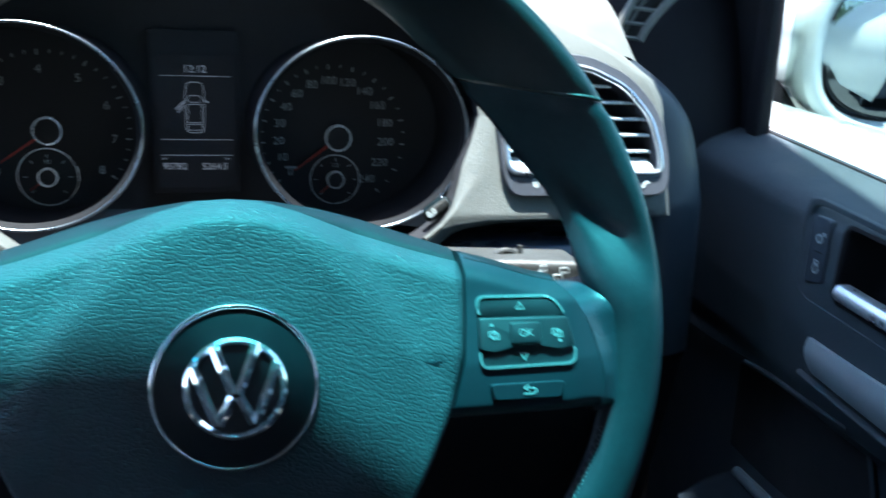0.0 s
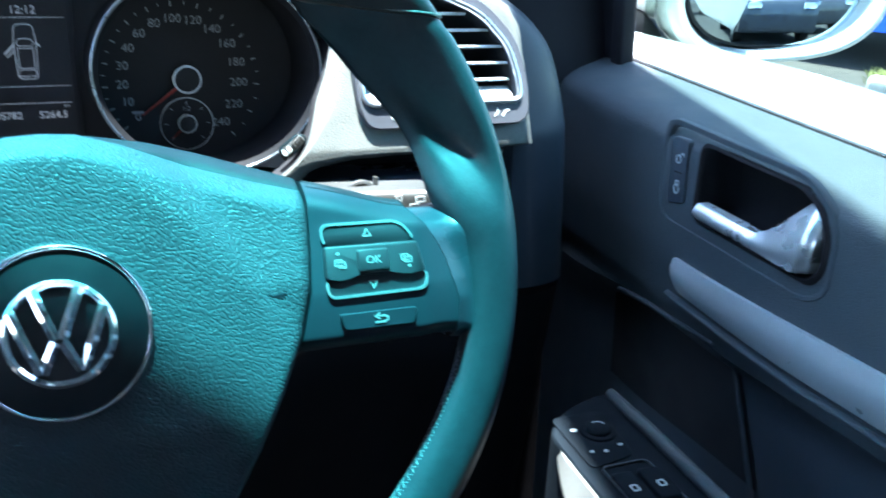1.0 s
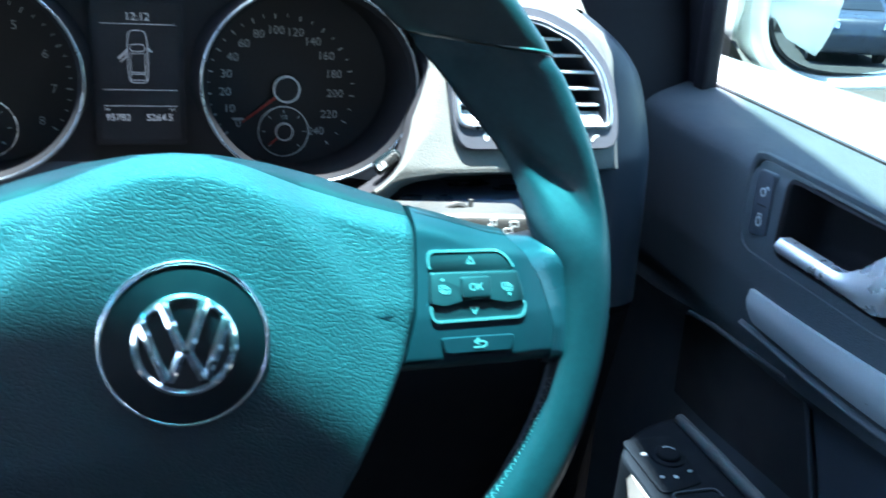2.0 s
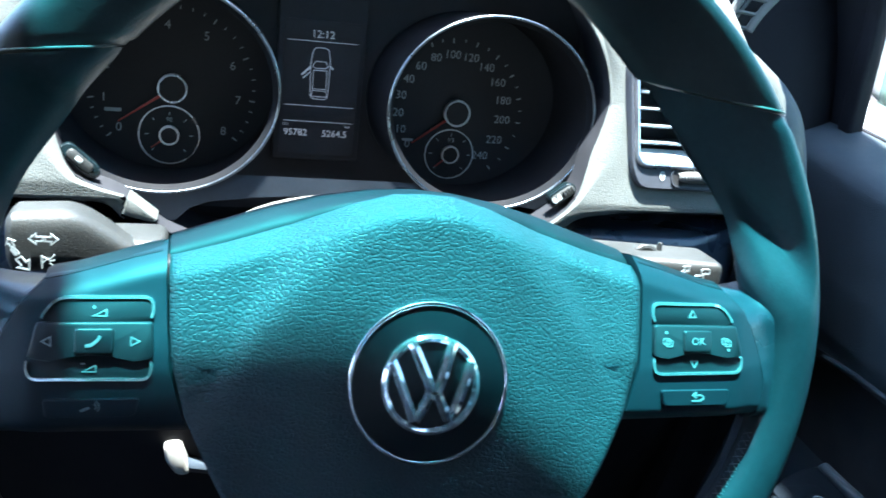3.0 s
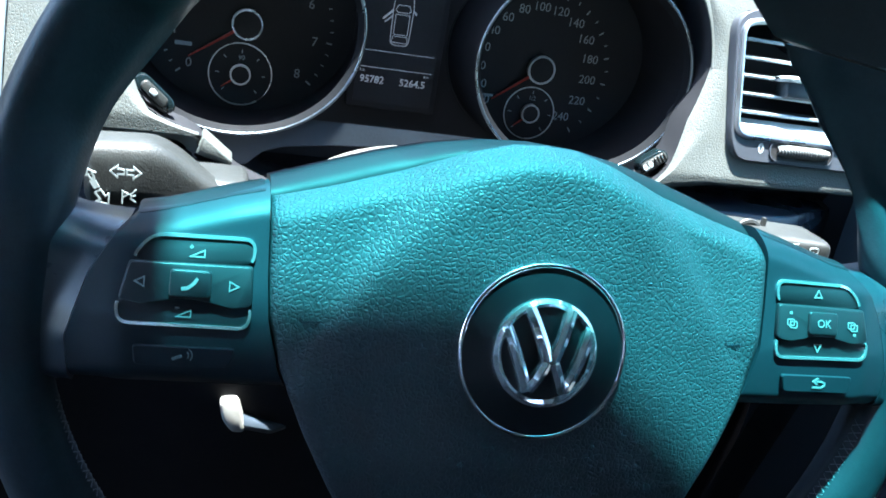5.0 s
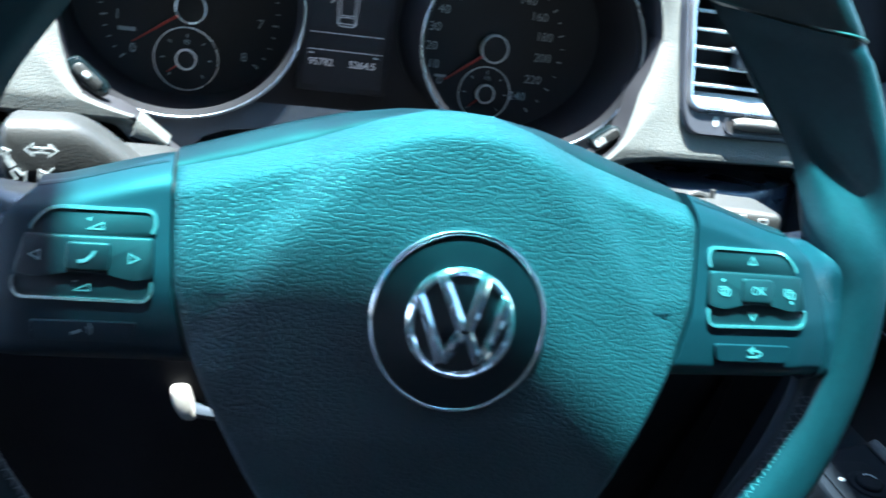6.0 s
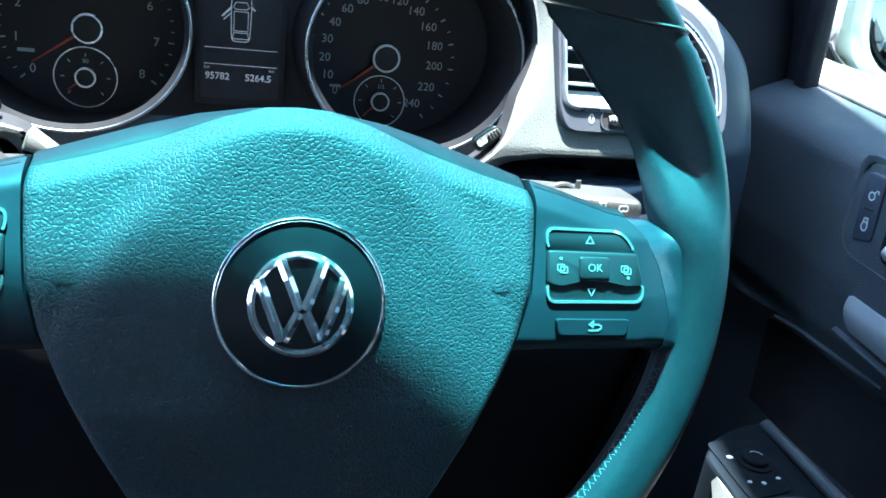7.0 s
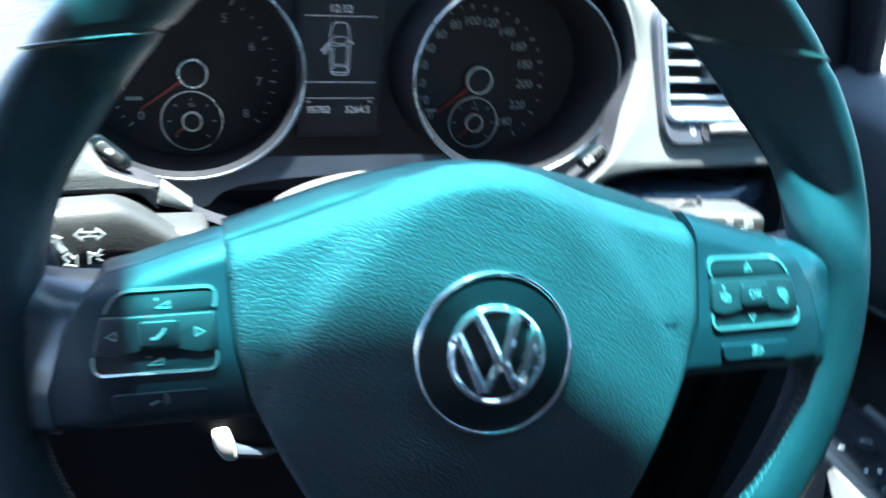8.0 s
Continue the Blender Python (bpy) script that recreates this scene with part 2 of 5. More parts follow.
def rrect(x0, y0, x1, y1, r, n=5):
    out = []
    for cx, cy, a0 in ((x1 - r, y1 - r, 0), (x0 + r, y1 - r, 90), (x0 + r, y0 + r, 180), (x1 - r, y0 + r, 270)):
        for k in range(n + 1):
            a = radians(a0 + 90 * k / n)
            out.append((cx + r * math.cos(a), cy + r * math.sin(a)))
    return out


def rounded(points, r, n=4):
    """A polygon with its corners rounded off."""
    out = []
    m = len(points)
    for i in range(m):
        p, a, b = Vector(points[i]), Vector(points[i - 1]), Vector(points[(i + 1) % m])
        rr = min(r, 0.45 * (a - p).length, 0.45 * (b - p).length)
        p0, p1 = p + (a - p).normalized() * rr, p + (b - p).normalized() * rr
        for k in range(n + 1):
            t = k / n
            out.append(tuple(p0 * (1 - t) ** 2 + p * 2 * t * (1 - t) + p1 * t * t))
    return out


def ellipse(cx, cy, rx, ry, n=64):
    return [(cx + rx * math.cos(2 * math.pi * i / n), cy + ry * math.sin(2 * math.pi * i / n)) for i in range(n)]


def stroke(points, width, z0, z1, bm=None, closed=False, lift=None):
    """A flat ribbon of the given width along points (x, y), with height."""
    bm = bm or bmesh.new()
    lift = lift or (lambda x, y: 0.0)
    pts = [Vector(p) for p in points]
    n = len(pts)
    rows = []
    for k, p in enumerate(pts):
        a = pts[(k - 1) % n] if closed or k else None
        b = pts[(k + 1) % n] if closed or k < n - 1 else None
        d1 = (p - a).normalized() if a is not None else (b - p).normalized()
        d2 = (b - p).normalized() if b is not None else d1
        nn = Vector((-(d1 + d2).y, (d1 + d2).x))
        nn = nn.normalized() if nn.length > 1e-6 else Vector((-d1.y, d1.x))
        w = width / 2 / max(0.35, nn.dot(Vector((-d1.y, d1.x))))
        row = []
        for sgn, z in ((1, z0), (1, z1), (-1, z1), (-1, z0)):
            q = p + nn * w * sgn
            row.append(bm.verts.new((q.x, q.y, z + lift(q.x, q.y))))
        rows.append(row)
    for k in range(n if closed else n - 1):
        a, b = rows[k], rows[(k + 1) % n]
        for i in range(4):
            bm.faces.new((a[i], a[(i + 1) % 4], b[(i + 1) % 4], b[i]))
    if not closed:
        bm.faces.new(rows[0][::-1])
        bm.faces.new(rows[-1])
    return bm


def lettering(body, size, at, z=0.0, bold=0.0, lean=0.0, lift=None):
    """Flat raised letters in Blender's own font, centred at (x, y)."""
    cu = bpy.data.curves.new("letters", "FONT")
    cu.body, cu.size, cu.align_x, cu.align_y, cu.offset = body, size, "CENTER", "CENTER", bold
    cu.extrude = 0.00008
    cu.resolution_u = 3
    ob = bpy.data.objects.new("letters", cu)
    scene.collection.objects.link(ob)
    me = bpy.data.meshes.new_from_object(ob.evaluated_get(bpy.context.evaluated_depsgraph_get()))
    bm = bmesh.new()
    bm.from_mesh(me)
    bpy.data.objects.remove(ob)
    bpy.data.curves.remove(cu)
    bpy.data.meshes.remove(me)
    bm.transform(Matrix.Translation((at[0], at[1], z)) @ pose(0, 0, 0, 0, 0, lean))
    for v in bm.verts:
        v.co.z += lift(v.co.x, v.co.y) if lift else 0.0
    return bm


def arc(cx, cy, r, a0, a1, n=24):
    return [(cx + r * math.cos(radians(a0 + (a1 - a0) * k / n)), cy + r * math.sin(radians(a0 + (a1 - a0) * k / n))) for k in range(n + 1)]


def box(x0, y0, z0, x1, y1, z1, r=0.002, bm=None):
    return prism(rrect(x0, y0, x1, y1, min(r, abs(x1 - x0) / 2.1, abs(y1 - y0) / 2.1), 3), z0, z1, min(r, abs(z1 - z0) / 2.1), bm)


# ---- the steering wheel: x to the right, y up the wheel, z towards the driver ----
WHEEL = DASH @ pose(0, 0.036, 0.95, 80)
wheel = thing("steering_wheel", WHEEL, "black leather three-spoke steering wheel with multifunction buttons on the column", "steering wheel")

RIM_R, RIM_T = 0.1735, 0.0155


def rim_point(phi, psi):
    """phi round the wheel from its right side, psi round the tube from its outer edge."""
    c = math.cos(phi)
    side = 1 if c > 0 else -1
    deg = math.degrees(math.atan2(math.sin(phi), abs(c)))
    grip = smooth(4, 20, deg) * (1 - smooth(33, 36.5, deg) * (0.6 if side < 0 else 0.0)) * (1 - smooth(50, 82, deg))
    low = smooth(-3, -11, deg)
    flat = 0.012 * smooth(-35, -90, deg) if deg < -35 else 0.0
    r = RIM_R - flat
    a = RIM_T * (0.98 - 0.05 * smooth(-30, -80, deg))
    b = RIM_T * 1.04
    ca, sa = math.cos(psi), math.sin(psi)
    e = 0.9
    x = math.copysign(abs(ca) ** e, ca)
    y = math.copysign(abs(sa) ** e, sa)
    inner = max(0.0, -x)
    swell = (0.0050 * smooth(2, 12, deg) + 0.0075 * smooth(18, 36, deg)) * (1 - 0.6 * smooth(48, 72, deg)) if side > 0 else 0.0035 * smooth(18, 32, deg) * (1 - 0.7 * smooth(42, 58, deg))
    dr = a * x - swell * inner
    dz = b * y
    if x < 0 and low > 0:
        # below the spokes the inner edge lies forward, and the back falls away behind it
        dr *= 1 - low * (0.18 * (1 - smooth(-14, -34, deg)) + 0.5 * smooth(0.6, -0.5, y))
        if y > 0:
            dz += low * b * (max(0.0, 1 - inner ** 3.2) ** 0.5 - y) * 0.75
    if y > -0.6 and x < 0.95:
        dz -= (0.0125 + 0.0015 * smooth(12, 35, deg) if side > 0 else 0.0125) * grip * smooth(0.95, -0.6, x) * smooth(-0.6, 0.6, y)
    if y > 0 and side > 0 and 3 < deg < 43:
        # the thumb rest: a hollow that crosses from the inner edge at the seam to the outer side
        mid = float(np.interp(deg, (6, 14, 22, 34), (0.30, 0.02, -0.42, -0.85)))
        dz -= 0.0075 * smooth(4, 20, deg) * (1 - 0.5 * smooth(17, 31, deg)) * (1 - smooth(35, 42, deg)) * math.exp(-((x - mid) / 0.40) ** 2) * y
    return Vector(((r + dr) * math.cos(phi), (r + dr) * math.sin(phi), dz))


def rim_section(cut_low, cut_high, n, bm=None):
    """A length of rim whose ends are cut level, at heights on the right side and the left side."""
    bm = bm or bmesh.new()
    rings, sides = [], 64
    for k in range(n + 1):
        t = k / n
        row = []
        for i in range(sides):
            psi = 2 * math.pi * i / sides
            a0, a1 = cut_low(psi), cut_high(psi)
            phi = a0 + (a1 - a0) * t
            p = rim_point(phi, psi)
            end = min(t, 1 - t) * n
            if end < 1.5:
                core = Vector((RIM_R * math.cos(phi), RIM_R * math.sin(phi), 0))
                p = core + (p - core) * (0.95, 0.988)[int(end)]
            row.append(bm.verts.new(p))
        rings.append(row)
    for a, b in zip(rings, rings[1:]):
        for i in range(sides):
            bm.faces.new((a[i], a[(i + 1) % sides], b[(i + 1) % sides], b[i]))
    bm.faces.new(rings[0][::-1])
    bm.faces.new(rings[-1])
    return bm


def seam_angle(psi, gap, mirrored):
    """The angle at which the rim's seam lies, a little higher towards the inside."""
    phi = 0.62
    for _ in range(8):
        p = rim_point(math.pi - phi if mirrored else phi, psi)
        want = 0.1020 + 0.14 * (0.155 - abs(p.x)) + gap
        phi = math.asin(min(0.95, want / math.hypot(p.x, p.y)))
    return math.pi - phi if mirrored else phi


part("rim_upper", rim_section(lambda q: seam_angle(q, 0.0005, False), lambda q: seam_angle(q, 0.0005, True), 120), rim_shaded, wheel, "smooth upper rim leather darkened for shade")
part("rim_lower", rim_section(lambda q: seam_angle(q, -0.0005, True), lambda q: 2 * math.pi + seam_angle(q, -0.0005, False), 220), rim_leather, wheel, "worn black lower rim leather")
for mirrored in (False, True):
    line = [rim_point(seam_angle(radians(q), 0.0006, mirrored), radians(q)) for q in range(8, 100 if not mirrored else 150, 4)]
    part("seam_piping", tube([p + (p - Vector((p.x, p.y, 0)).normalized() * RIM_R).normalized() * 0.0001 for p in line], [0.0002] + [0.0004] * (len(line) - 2) + [0.0002], 6), piping, wheel, "thin pale seam across the rim")
for sgn in (1, -1):
    bm = bmesh.new()
    for k in range(40):
        deg = -14 - k * 1.35
        for lean in (1, -1):
            a, b = radians(deg), radians(deg - 0.95)
            p = rim_point(a if lean > 0 else b, radians(146))
            q = rim_point(b if lean > 0 else a, radians(166))
            for v in (p, q):
                v.x *= sgn
                core = Vector((v.x, v.y, 0)).normalized() * RIM_R
                v += (v - core).normalized() * 0.0002
            tube([p, (p + q) / 2 + (p + q).normalized() * -0.0003, q], 0.00024, 5, bm=bm)
    part("stitching", bm, thread, wheel, "pale zigzag stitching on the inner rim")

# the padded centre
PAD_W = ((-0.155, 0.016), (-0.135, 0.024), (-0.11, 0.036), (-0.093, 0.0465), (-0.08, 0.0562), (-0.062, 0.0673), (-0.0425, 0.0778), (-0.022, 0.0873), (-0.005, 0.0918), (0.01, 0.0930), (0.03, 0.0938), (0.07, 0.0938))
PAD_TOP = ((0.0, 0.0613), (0.012, 0.0606), (0.0265, 0.0564), (0.05, 0.0470), (0.0735, 0.0396), (0.095, 0.0338))
SHELL_TOP = ((0.0, 0.0610), (0.0168, 0.0600), (0.0365, 0.0566), (0.0555, 0.0515), (0.0737, 0.0455), (0.094, 0.0388))


def soft_step(x, width):
    """Zero below, x above, rounded over the width."""
    return width * math.log1p(math.exp(max(-30.0, min(30.0, x / width))))


def pad_height(u, v):
    """A shield-shaped boss in the middle, whose rounded brow falls back to the shoulders."""
    top = lerp(PAD_TOP, abs(u)) - v
    shoulder = 0.0262 - 0.30 * u * u - (0.25 if v > 0 else 0.10) * v
    boss = 0.0300 - 0.50 * u * u - 0.105 * (max(-0.05, v) + 0.0085) - 0.14 * max(0.0, -0.085 - v)
    boss -= 0.55 * soft_step(v - 0.0540 + 10.5 * (u - 0.001) ** 2, 0.0015 + 0.05 * abs(u))
    w = boss + soft_step(shoulder - boss, 0.0012)
    reach = 0.009
    if top < reach:
        w -= 0.009 * ((reach - top) / reach) ** 2
    return w


def pad_point(s, t):
    s = 2 * s - 1
    v0 = -0.155 + 0.2163 * (1 - (1 - t) ** 1.3)
    drop = smooth(-0.06, 0.06, v0)
    half = lerp(PAD_W, v0 + (PAD_TOP[-1][1] - PAD_TOP[0][1]) * drop)
    u = s * half
    v = v0 + (lerp(PAD_TOP, abs(u)) - PAD_TOP[0][1]) * drop
    w = pad_height(u, v)
    e = abs(s)
    if e > 0.955:
        w -= 0.0022 * ((e - 0.955) / 0.045) ** 2
    return (u, v, w)


def pad_shell(s, t):
    """The smooth housing behind the cover, seen as a dark strip over its upper edge."""
    u = 0.0940 * (2 * s - 1)
    edge = pad_height(u, lerp(PAD_TOP, abs(u)))
    v = lerp(PAD_TOP, abs(u)) - 0.001 + (lerp(SHELL_TOP, abs(u)) - lerp(PAD_TOP, abs(u)) + 0.001) * min(1.0, t * 3) ** 0.6
    return (u, v - 0.004 * max(0.0, t - 0.4) ** 2, edge - 0.005 - 0.032 * t)


part("rear_housing", solid(pad_shell, (0, -0.005, 0), 80, 16), housing_plastic, wheel, "smooth dark housing behind the cover", sharp=60)
part("hub_plate", box(-0.112, -0.027, -0.006, 0.112, 0.024, 0.004, 0.004), housing_plastic, wheel, "dark plate under the cover")
part("airbag_cover", solid(pad_point, (0, -0.0015, -0.007), 140, 120), pad_leather, wheel, "pebbled black padded airbag cover", sharp=60)

# ring, dish and badge in the middle
EMB = (0.0016, -0.0085)
EMB_TILT = Matrix.Translation((EMB[0], EMB[1], pad_height(*EMB) - 0.0004)) @ pose(0, 0, 0, -6)
bm = prism(ellipse(0, 0, 0.0303, 0.0303), -0.004, 0.0012, 0.0005)
bm.transform(EMB_TILT)
dish = part("badge_dish", bm, dish_plastic, wheel, "satin black round badge dish")
ring = [(0.0303 * math.cos(2 * math.pi * k / 96), 0.0303 * math.sin(2 * math.pi * k / 96), 0.0012) for k in range(96)]
bm = tube(ring, 0.00095, 10, True, flat=1.1)
bm.transform(EMB_TILT)
part("chrome_ring", bm, chrome, dish, "thin chrome ring")
dome = lambda x, y: 0.0055 * (1 - (x * x + y * y) / 0.019 ** 2)
inner = prism(ellipse(0, 0, 0.0186, 0.0186), 0.0, 0.0024, 0.0008, lift=lambda x, y: max(0, dome(x, y)))
inner.transform(EMB_TILT)
part("badge_base", inner, dish_plastic, dish)
def ridged(points, width, z0, z1, lift, closed=False):
    """A raised bar along a line, with a roof-like ridge and sloping flanks."""
    bm, rows, n = bmesh.new(), [], len(points)
    for k, p in enumerate(points):
        p = Vector(p)
        q = Vector(points[(k + 1) % n]) - Vector(points[k - 1]) if closed or 0 < k < n - 1 else (Vector(points[1]) - Vector(points[0]) if k == 0 else p - Vector(points[k - 1]))
        q.normalize()
        side = Vector((-q.y, q.x)) * width / 2
        h = lift(p.x, p.y)
        rows.append([bm.verts.new((p.x + side.x * f, p.y + side.y * f, z + h)) for f, z in ((-1.0, z0), (-1.0, z1 - 0.0010), (-0.12, z1), (0.12, z1), (1.0, z1 - 0.0010), (1.0, z0))])
    pairs = list(zip(rows, rows[1:])) + ([(rows[-1], rows[0])] if closed else [])
    for u, v in pairs:
        for k in range(5):
            bm.faces.new((u[k], v[k], v[k + 1], u[k + 1]))
    if not closed:
        bm.faces.new(rows[0])
        bm.faces.new(rows[-1][::-1])
    bmesh.ops.recalc_face_normals(bm, faces=bm.faces)
    bm.transform(EMB_TILT)
    return bm


part("badge_ring", ridged(ellipse(0, 0, 0.0176, 0.0176, 72), 0.0027, 0.0010, 0.0048, lambda x, y: 0.0, True), badge_chrome, dish, "raised chrome badge ring", sharp=25)
for u, v in (((-0.0078, 0.0160), (-0.0010, -0.0014)), ((0.0078, 0.0160), (0.0010, -0.0014)), ((-0.0152, 0.0088), (-0.0069, -0.0128)), ((0.0152, 0.0088), (0.0069, -0.0128)),
             ((-0.0011, -0.0022), (-0.0063, -0.0128)), ((0.0011, -0.0022), (0.0063, -0.0128))):
    line = [(u[0] + (v[0] - u[0]) * k / 8, u[1] + (v[1] - u[1]) * k / 8) for k in range(9)]
    part("badge_bar", ridged(line, 0.0036, 0.0010, 0.0052, lambda x, y: max(0, dome(x, y))), badge_chrome, dish, "raised chrome badge piece", sharp=25)
for sgn in (1, -1):
    mark = stroke([(sgn * 0.079 + q[0], -0.004 + q[1]) for q in ((-0.0036, 0.0014), (-0.0024, 0.0), (0.0034, 0.0005))], 0.0005, 0.0001, 0.0003, lift=pad_height)
    stroke([(sgn * 0.079 + q[0], -0.004 + q[1]) for q in arc(0.001, 0.0001, 0.0010, 180, 350, 10)], 0.0004, 0.0001, 0.0003, mark, lift=pad_height)
    part("horn_mark", mark, spoke_plastic, wheel, "small moulded horn mark")

# spokes with their buttons, built for the right side and mirrored
SPOKE_TOP = ((0.09, 0.0385), (0.0955, 0.0372), (0.107, 0.0343), (0.1185, 0.0308), (0.128, 0.0280), (0.137, 0.0262), (0.148, 0.0258), (0.156, 0.030), (0.164, 0.042))
SPOKE_LOW = ((0.09, -0.029), (0.145, -0.0285), (0.156, -0.030), (0.164, -0.035))

SPOKE_END = ((-0.030, 0.1535), (-0.0146, 0.1555), (-0.004, 0.1525), (0.006, 0.1495), (0.018, 0.1428), (0.0262, 0.1350), (0.042, 0.118))


def spoke_height(u, v):
    u = abs(u)
    w = 0.0168 - 0.24 * (v - 0.0193)
    if v < -0.006:
        w -= 0.12 * (-0.006 - v) + 4.0 * (-0.006 - v) ** 2
    w -= 0.006 * smooth(0.136, 0.158, u)
    low, top = lerp(SPOKE_LOW, u), lerp(SPOKE_TOP, u)
    for gap, reach in ((v - low, 0.006), (top - v, 0.010)):
        if gap < reach:
            w -= (0.006 if reach < 0.008 else 0.009) * ((reach - gap) / reach) ** 2
    return w + (1 - smooth(0.095, 0.114, u)) * min(0.0, 0.0240 - (0.25 if v > 0 else 0.10) * v - w)


for side in (1, -1):
    def spoke_point(s, t):
        v = -0.0288 + 0.055 * t
        u = 0.0925 + (lerp(SPOKE_END, v) - 0.0925) * s
        low, top = lerp(SPOKE_LOW, u), lerp(SPOKE_TOP, u)
        v = low + (top - low) * t
        u0 = lerp(PAD_W, v) + 0.0008
        u = u0 + (lerp(SPOKE_END, v) - u0) * s
        return (side * u, v, spoke_height(u, v))

    def web_point(s, t):
        low, top = -0.033 - 0.010 * s * s, 0.0225 + 0.013 * s ** 3.5
        v = low + (top - low) * t
        u0 = lerp(SPOKE_END, v) + 0.0003
        u = u0 + (0.172 - u0) * s
        k = smooth(0.0, 1.0, s)
        w = spoke_height(u0, min(0.024, max(-0.024, v))) * (1 - k) + (0.0150 - 0.0075 * smooth(0.010, 0.034, v)) * k - 0.0035 * math.sin(math.pi * s)
        for gap, reach in ((v - low, 0.008), (top - v, 0.012)):
            if gap < reach:
                w -= 0.011 * ((reach - gap) / reach) ** 2 * (1 - k * k)
        return (side * u, v, w)
    part("rim_web", solid(web_point, (0, 0, -0.016), 30, 40), web_leather, wheel, "leather web between rim and spoke", sharp=60)
    spoke = part("spoke", solid(spoke_point, (0, 0, -0.012), 48, 48), spoke_plastic, wheel, "satin black spoke", sharp=60)
    def spoke_back(s, t):
        u = 0.0962 + 0.0400 * s
        top = lerp(SPOKE_TOP, u)
        v = top - 0.0012 + 0.0022 * min(1.0, 2.5 * t)
        return (side * u, v - 0.003 * max(0.0, t - 0.5), spoke_height(u, top - 0.0012) + 0.0003 - 0.0260 * t ** 1.3)
    part("spoke_housing", solid(spoke_back, (0, -0.003, 0), 30, 12), housing_plastic, spoke, "dark upper edge of the spoke", sharp=60)
    flip = lambda pts: [(side * x, y) for x, y in pts]
    up_half = [(0.0988, 0.0122), (0.0984, 0.0207), (0.1310, 0.0203), (0.1372, 0.0118)]
    low_half = [(0.0984, -0.0002), (0.0992, -0.0078), (0.1395, -0.0074), (0.1405, 0.0)]
    part("button", prism(flip(rounded(up_half, 0.0045)), -0.001, 0.0006, 0.0003, lift=spoke_height), button_plastic, spoke)
    part("button", prism(flip(rounded(low_half, 0.0045)), -0.001, 0.0004, 0.0003, lift=spoke_height), button_plastic, spoke)
    soft = [Vector(p) for p in rounded(up_half, 0.0045, 5)]
    part("chrome_surround", stroke(flip([tuple(p) for p in soft[3:-3]]), 0.0010, -0.0008, 0.0012, lift=spoke_height), badge_chrome, spoke, "slim silver button surround")
    soft = [Vector(p) for p in rounded(low_half, 0.0045, 5)]
    part("chrome_surround", stroke(flip([tuple(p) for p in soft[3:-3]]), 0.0010, -0.0008, 0.0012, lift=spoke_height), badge_chrome, spoke, "slim silver button surround")
    row = [(0.0986, 0.0122), (0.1372, 0.0118), (0.1398, 0.0), (0.133, -0.0012), (0.124, 0.0006), (0.118, 0.0008), (0.112, 0.0004), (0.104, -0.0014), (0.0982, -0.0002)]
    part("button_bar", prism(flip(rounded(row, 0.0012, 2)), -0.001, 0.0022, 0.0008, lift=spoke_height), button_plastic, spoke, "raised button bar")
    part("centre_button", prism(flip(rrect(0.1115, 0.0018, 0.1245, 0.0102, 0.0012)), 0.0, 0.0034, 0.0006, lift=spoke_height), button_plastic, spoke)
    part("low_button", prism(flip(rounded([(0.1025, -0.0145), (0.1345, -0.0145), (0.1335, -0.0208), (0.1040, -0.0208)], 0.0014)), -0.001, 0.0017, 0.0006, lift=spoke_height), spoke_plastic, spoke, "long low button", sharp=12)
    tri = [(-0.0016, -0.0011), (0.0016, -0.0011), (0.0, 0.0016)]
    def mark(points, u, v, width=0.00038, closed=True, h=0.0006, bm=None):
        return stroke([(side * u + x, v + y) for x, y in points], width, h, h + 0.0003, bm, closed, lift=spoke_height)
    if side > 0:
        part("icon", mark(tri, 0.117, 0.0163), teal_print, spoke)
        part("icon", mark([(x, -y) for x, y in tri], 0.1175, -0.0036, h=0.0005), teal_print, spoke)
        ok = lettering("OK", 0.0043, (0.118, 0.0060), 0.0036, lift=spoke_height)
        part("icon", ok, teal_print, spoke)
        for u, dot in ((0.1045, (-0.0006, 0.0038)), (0.1318, (0.0010, -0.0032))):
            bm = mark(rrect(-0.0020, -0.0009, 0.0009, 0.0014, 0.0003, 2), u, 0.0055, h=0.0022)
            mark(rrect(-0.0008, -0.0017, 0.0021, 0.0006, 0.0003, 2), u, 0.0055, h=0.0023, bm=bm)
            mark([(dot[0] - 0.0006, dot[1]), (dot[0] + 0.0006, dot[1])], u, 0.0055, 0.001, False, 0.0022, bm)
            part("icon", bm, teal_print, spoke)
        bm = mark([(-0.0030, -0.0012), (0.0012, -0.0012), (0.0024, -0.0003), (0.0024, 0.0006), (0.0012, 0.0012), (-0.0014, 0.0012)], 0.1195, -0.0177, 0.0007, False, 0.0017)
        mark([(-0.0008, 0.0026), (-0.0026, 0.0012), (-0.0008, 0.0)], 0.1195, -0.0177, 0.0007, False, 0.0017, bm)
        part("icon", bm, teal_print, spoke)
    else:
        wedge = [(-0.0022, -0.0010), (0.0022, -0.0010), (0.0022, 0.0012)]
        bm = mark(wedge, 0.1165, 0.0150)
        mark([(-0.0026, 0.0020), (-0.0014, 0.0020)], 0.1165, 0.0150, 0.0005, False, bm=bm)
        mark([(-0.0020, 0.0014), (-0.0020, 0.0026)], 0.1165, 0.0150, 0.0005, False, bm=bm)
        part("icon", bm, teal_print, spoke)
        bm = mark(wedge, 0.1195, -0.0040, h=0.0005)
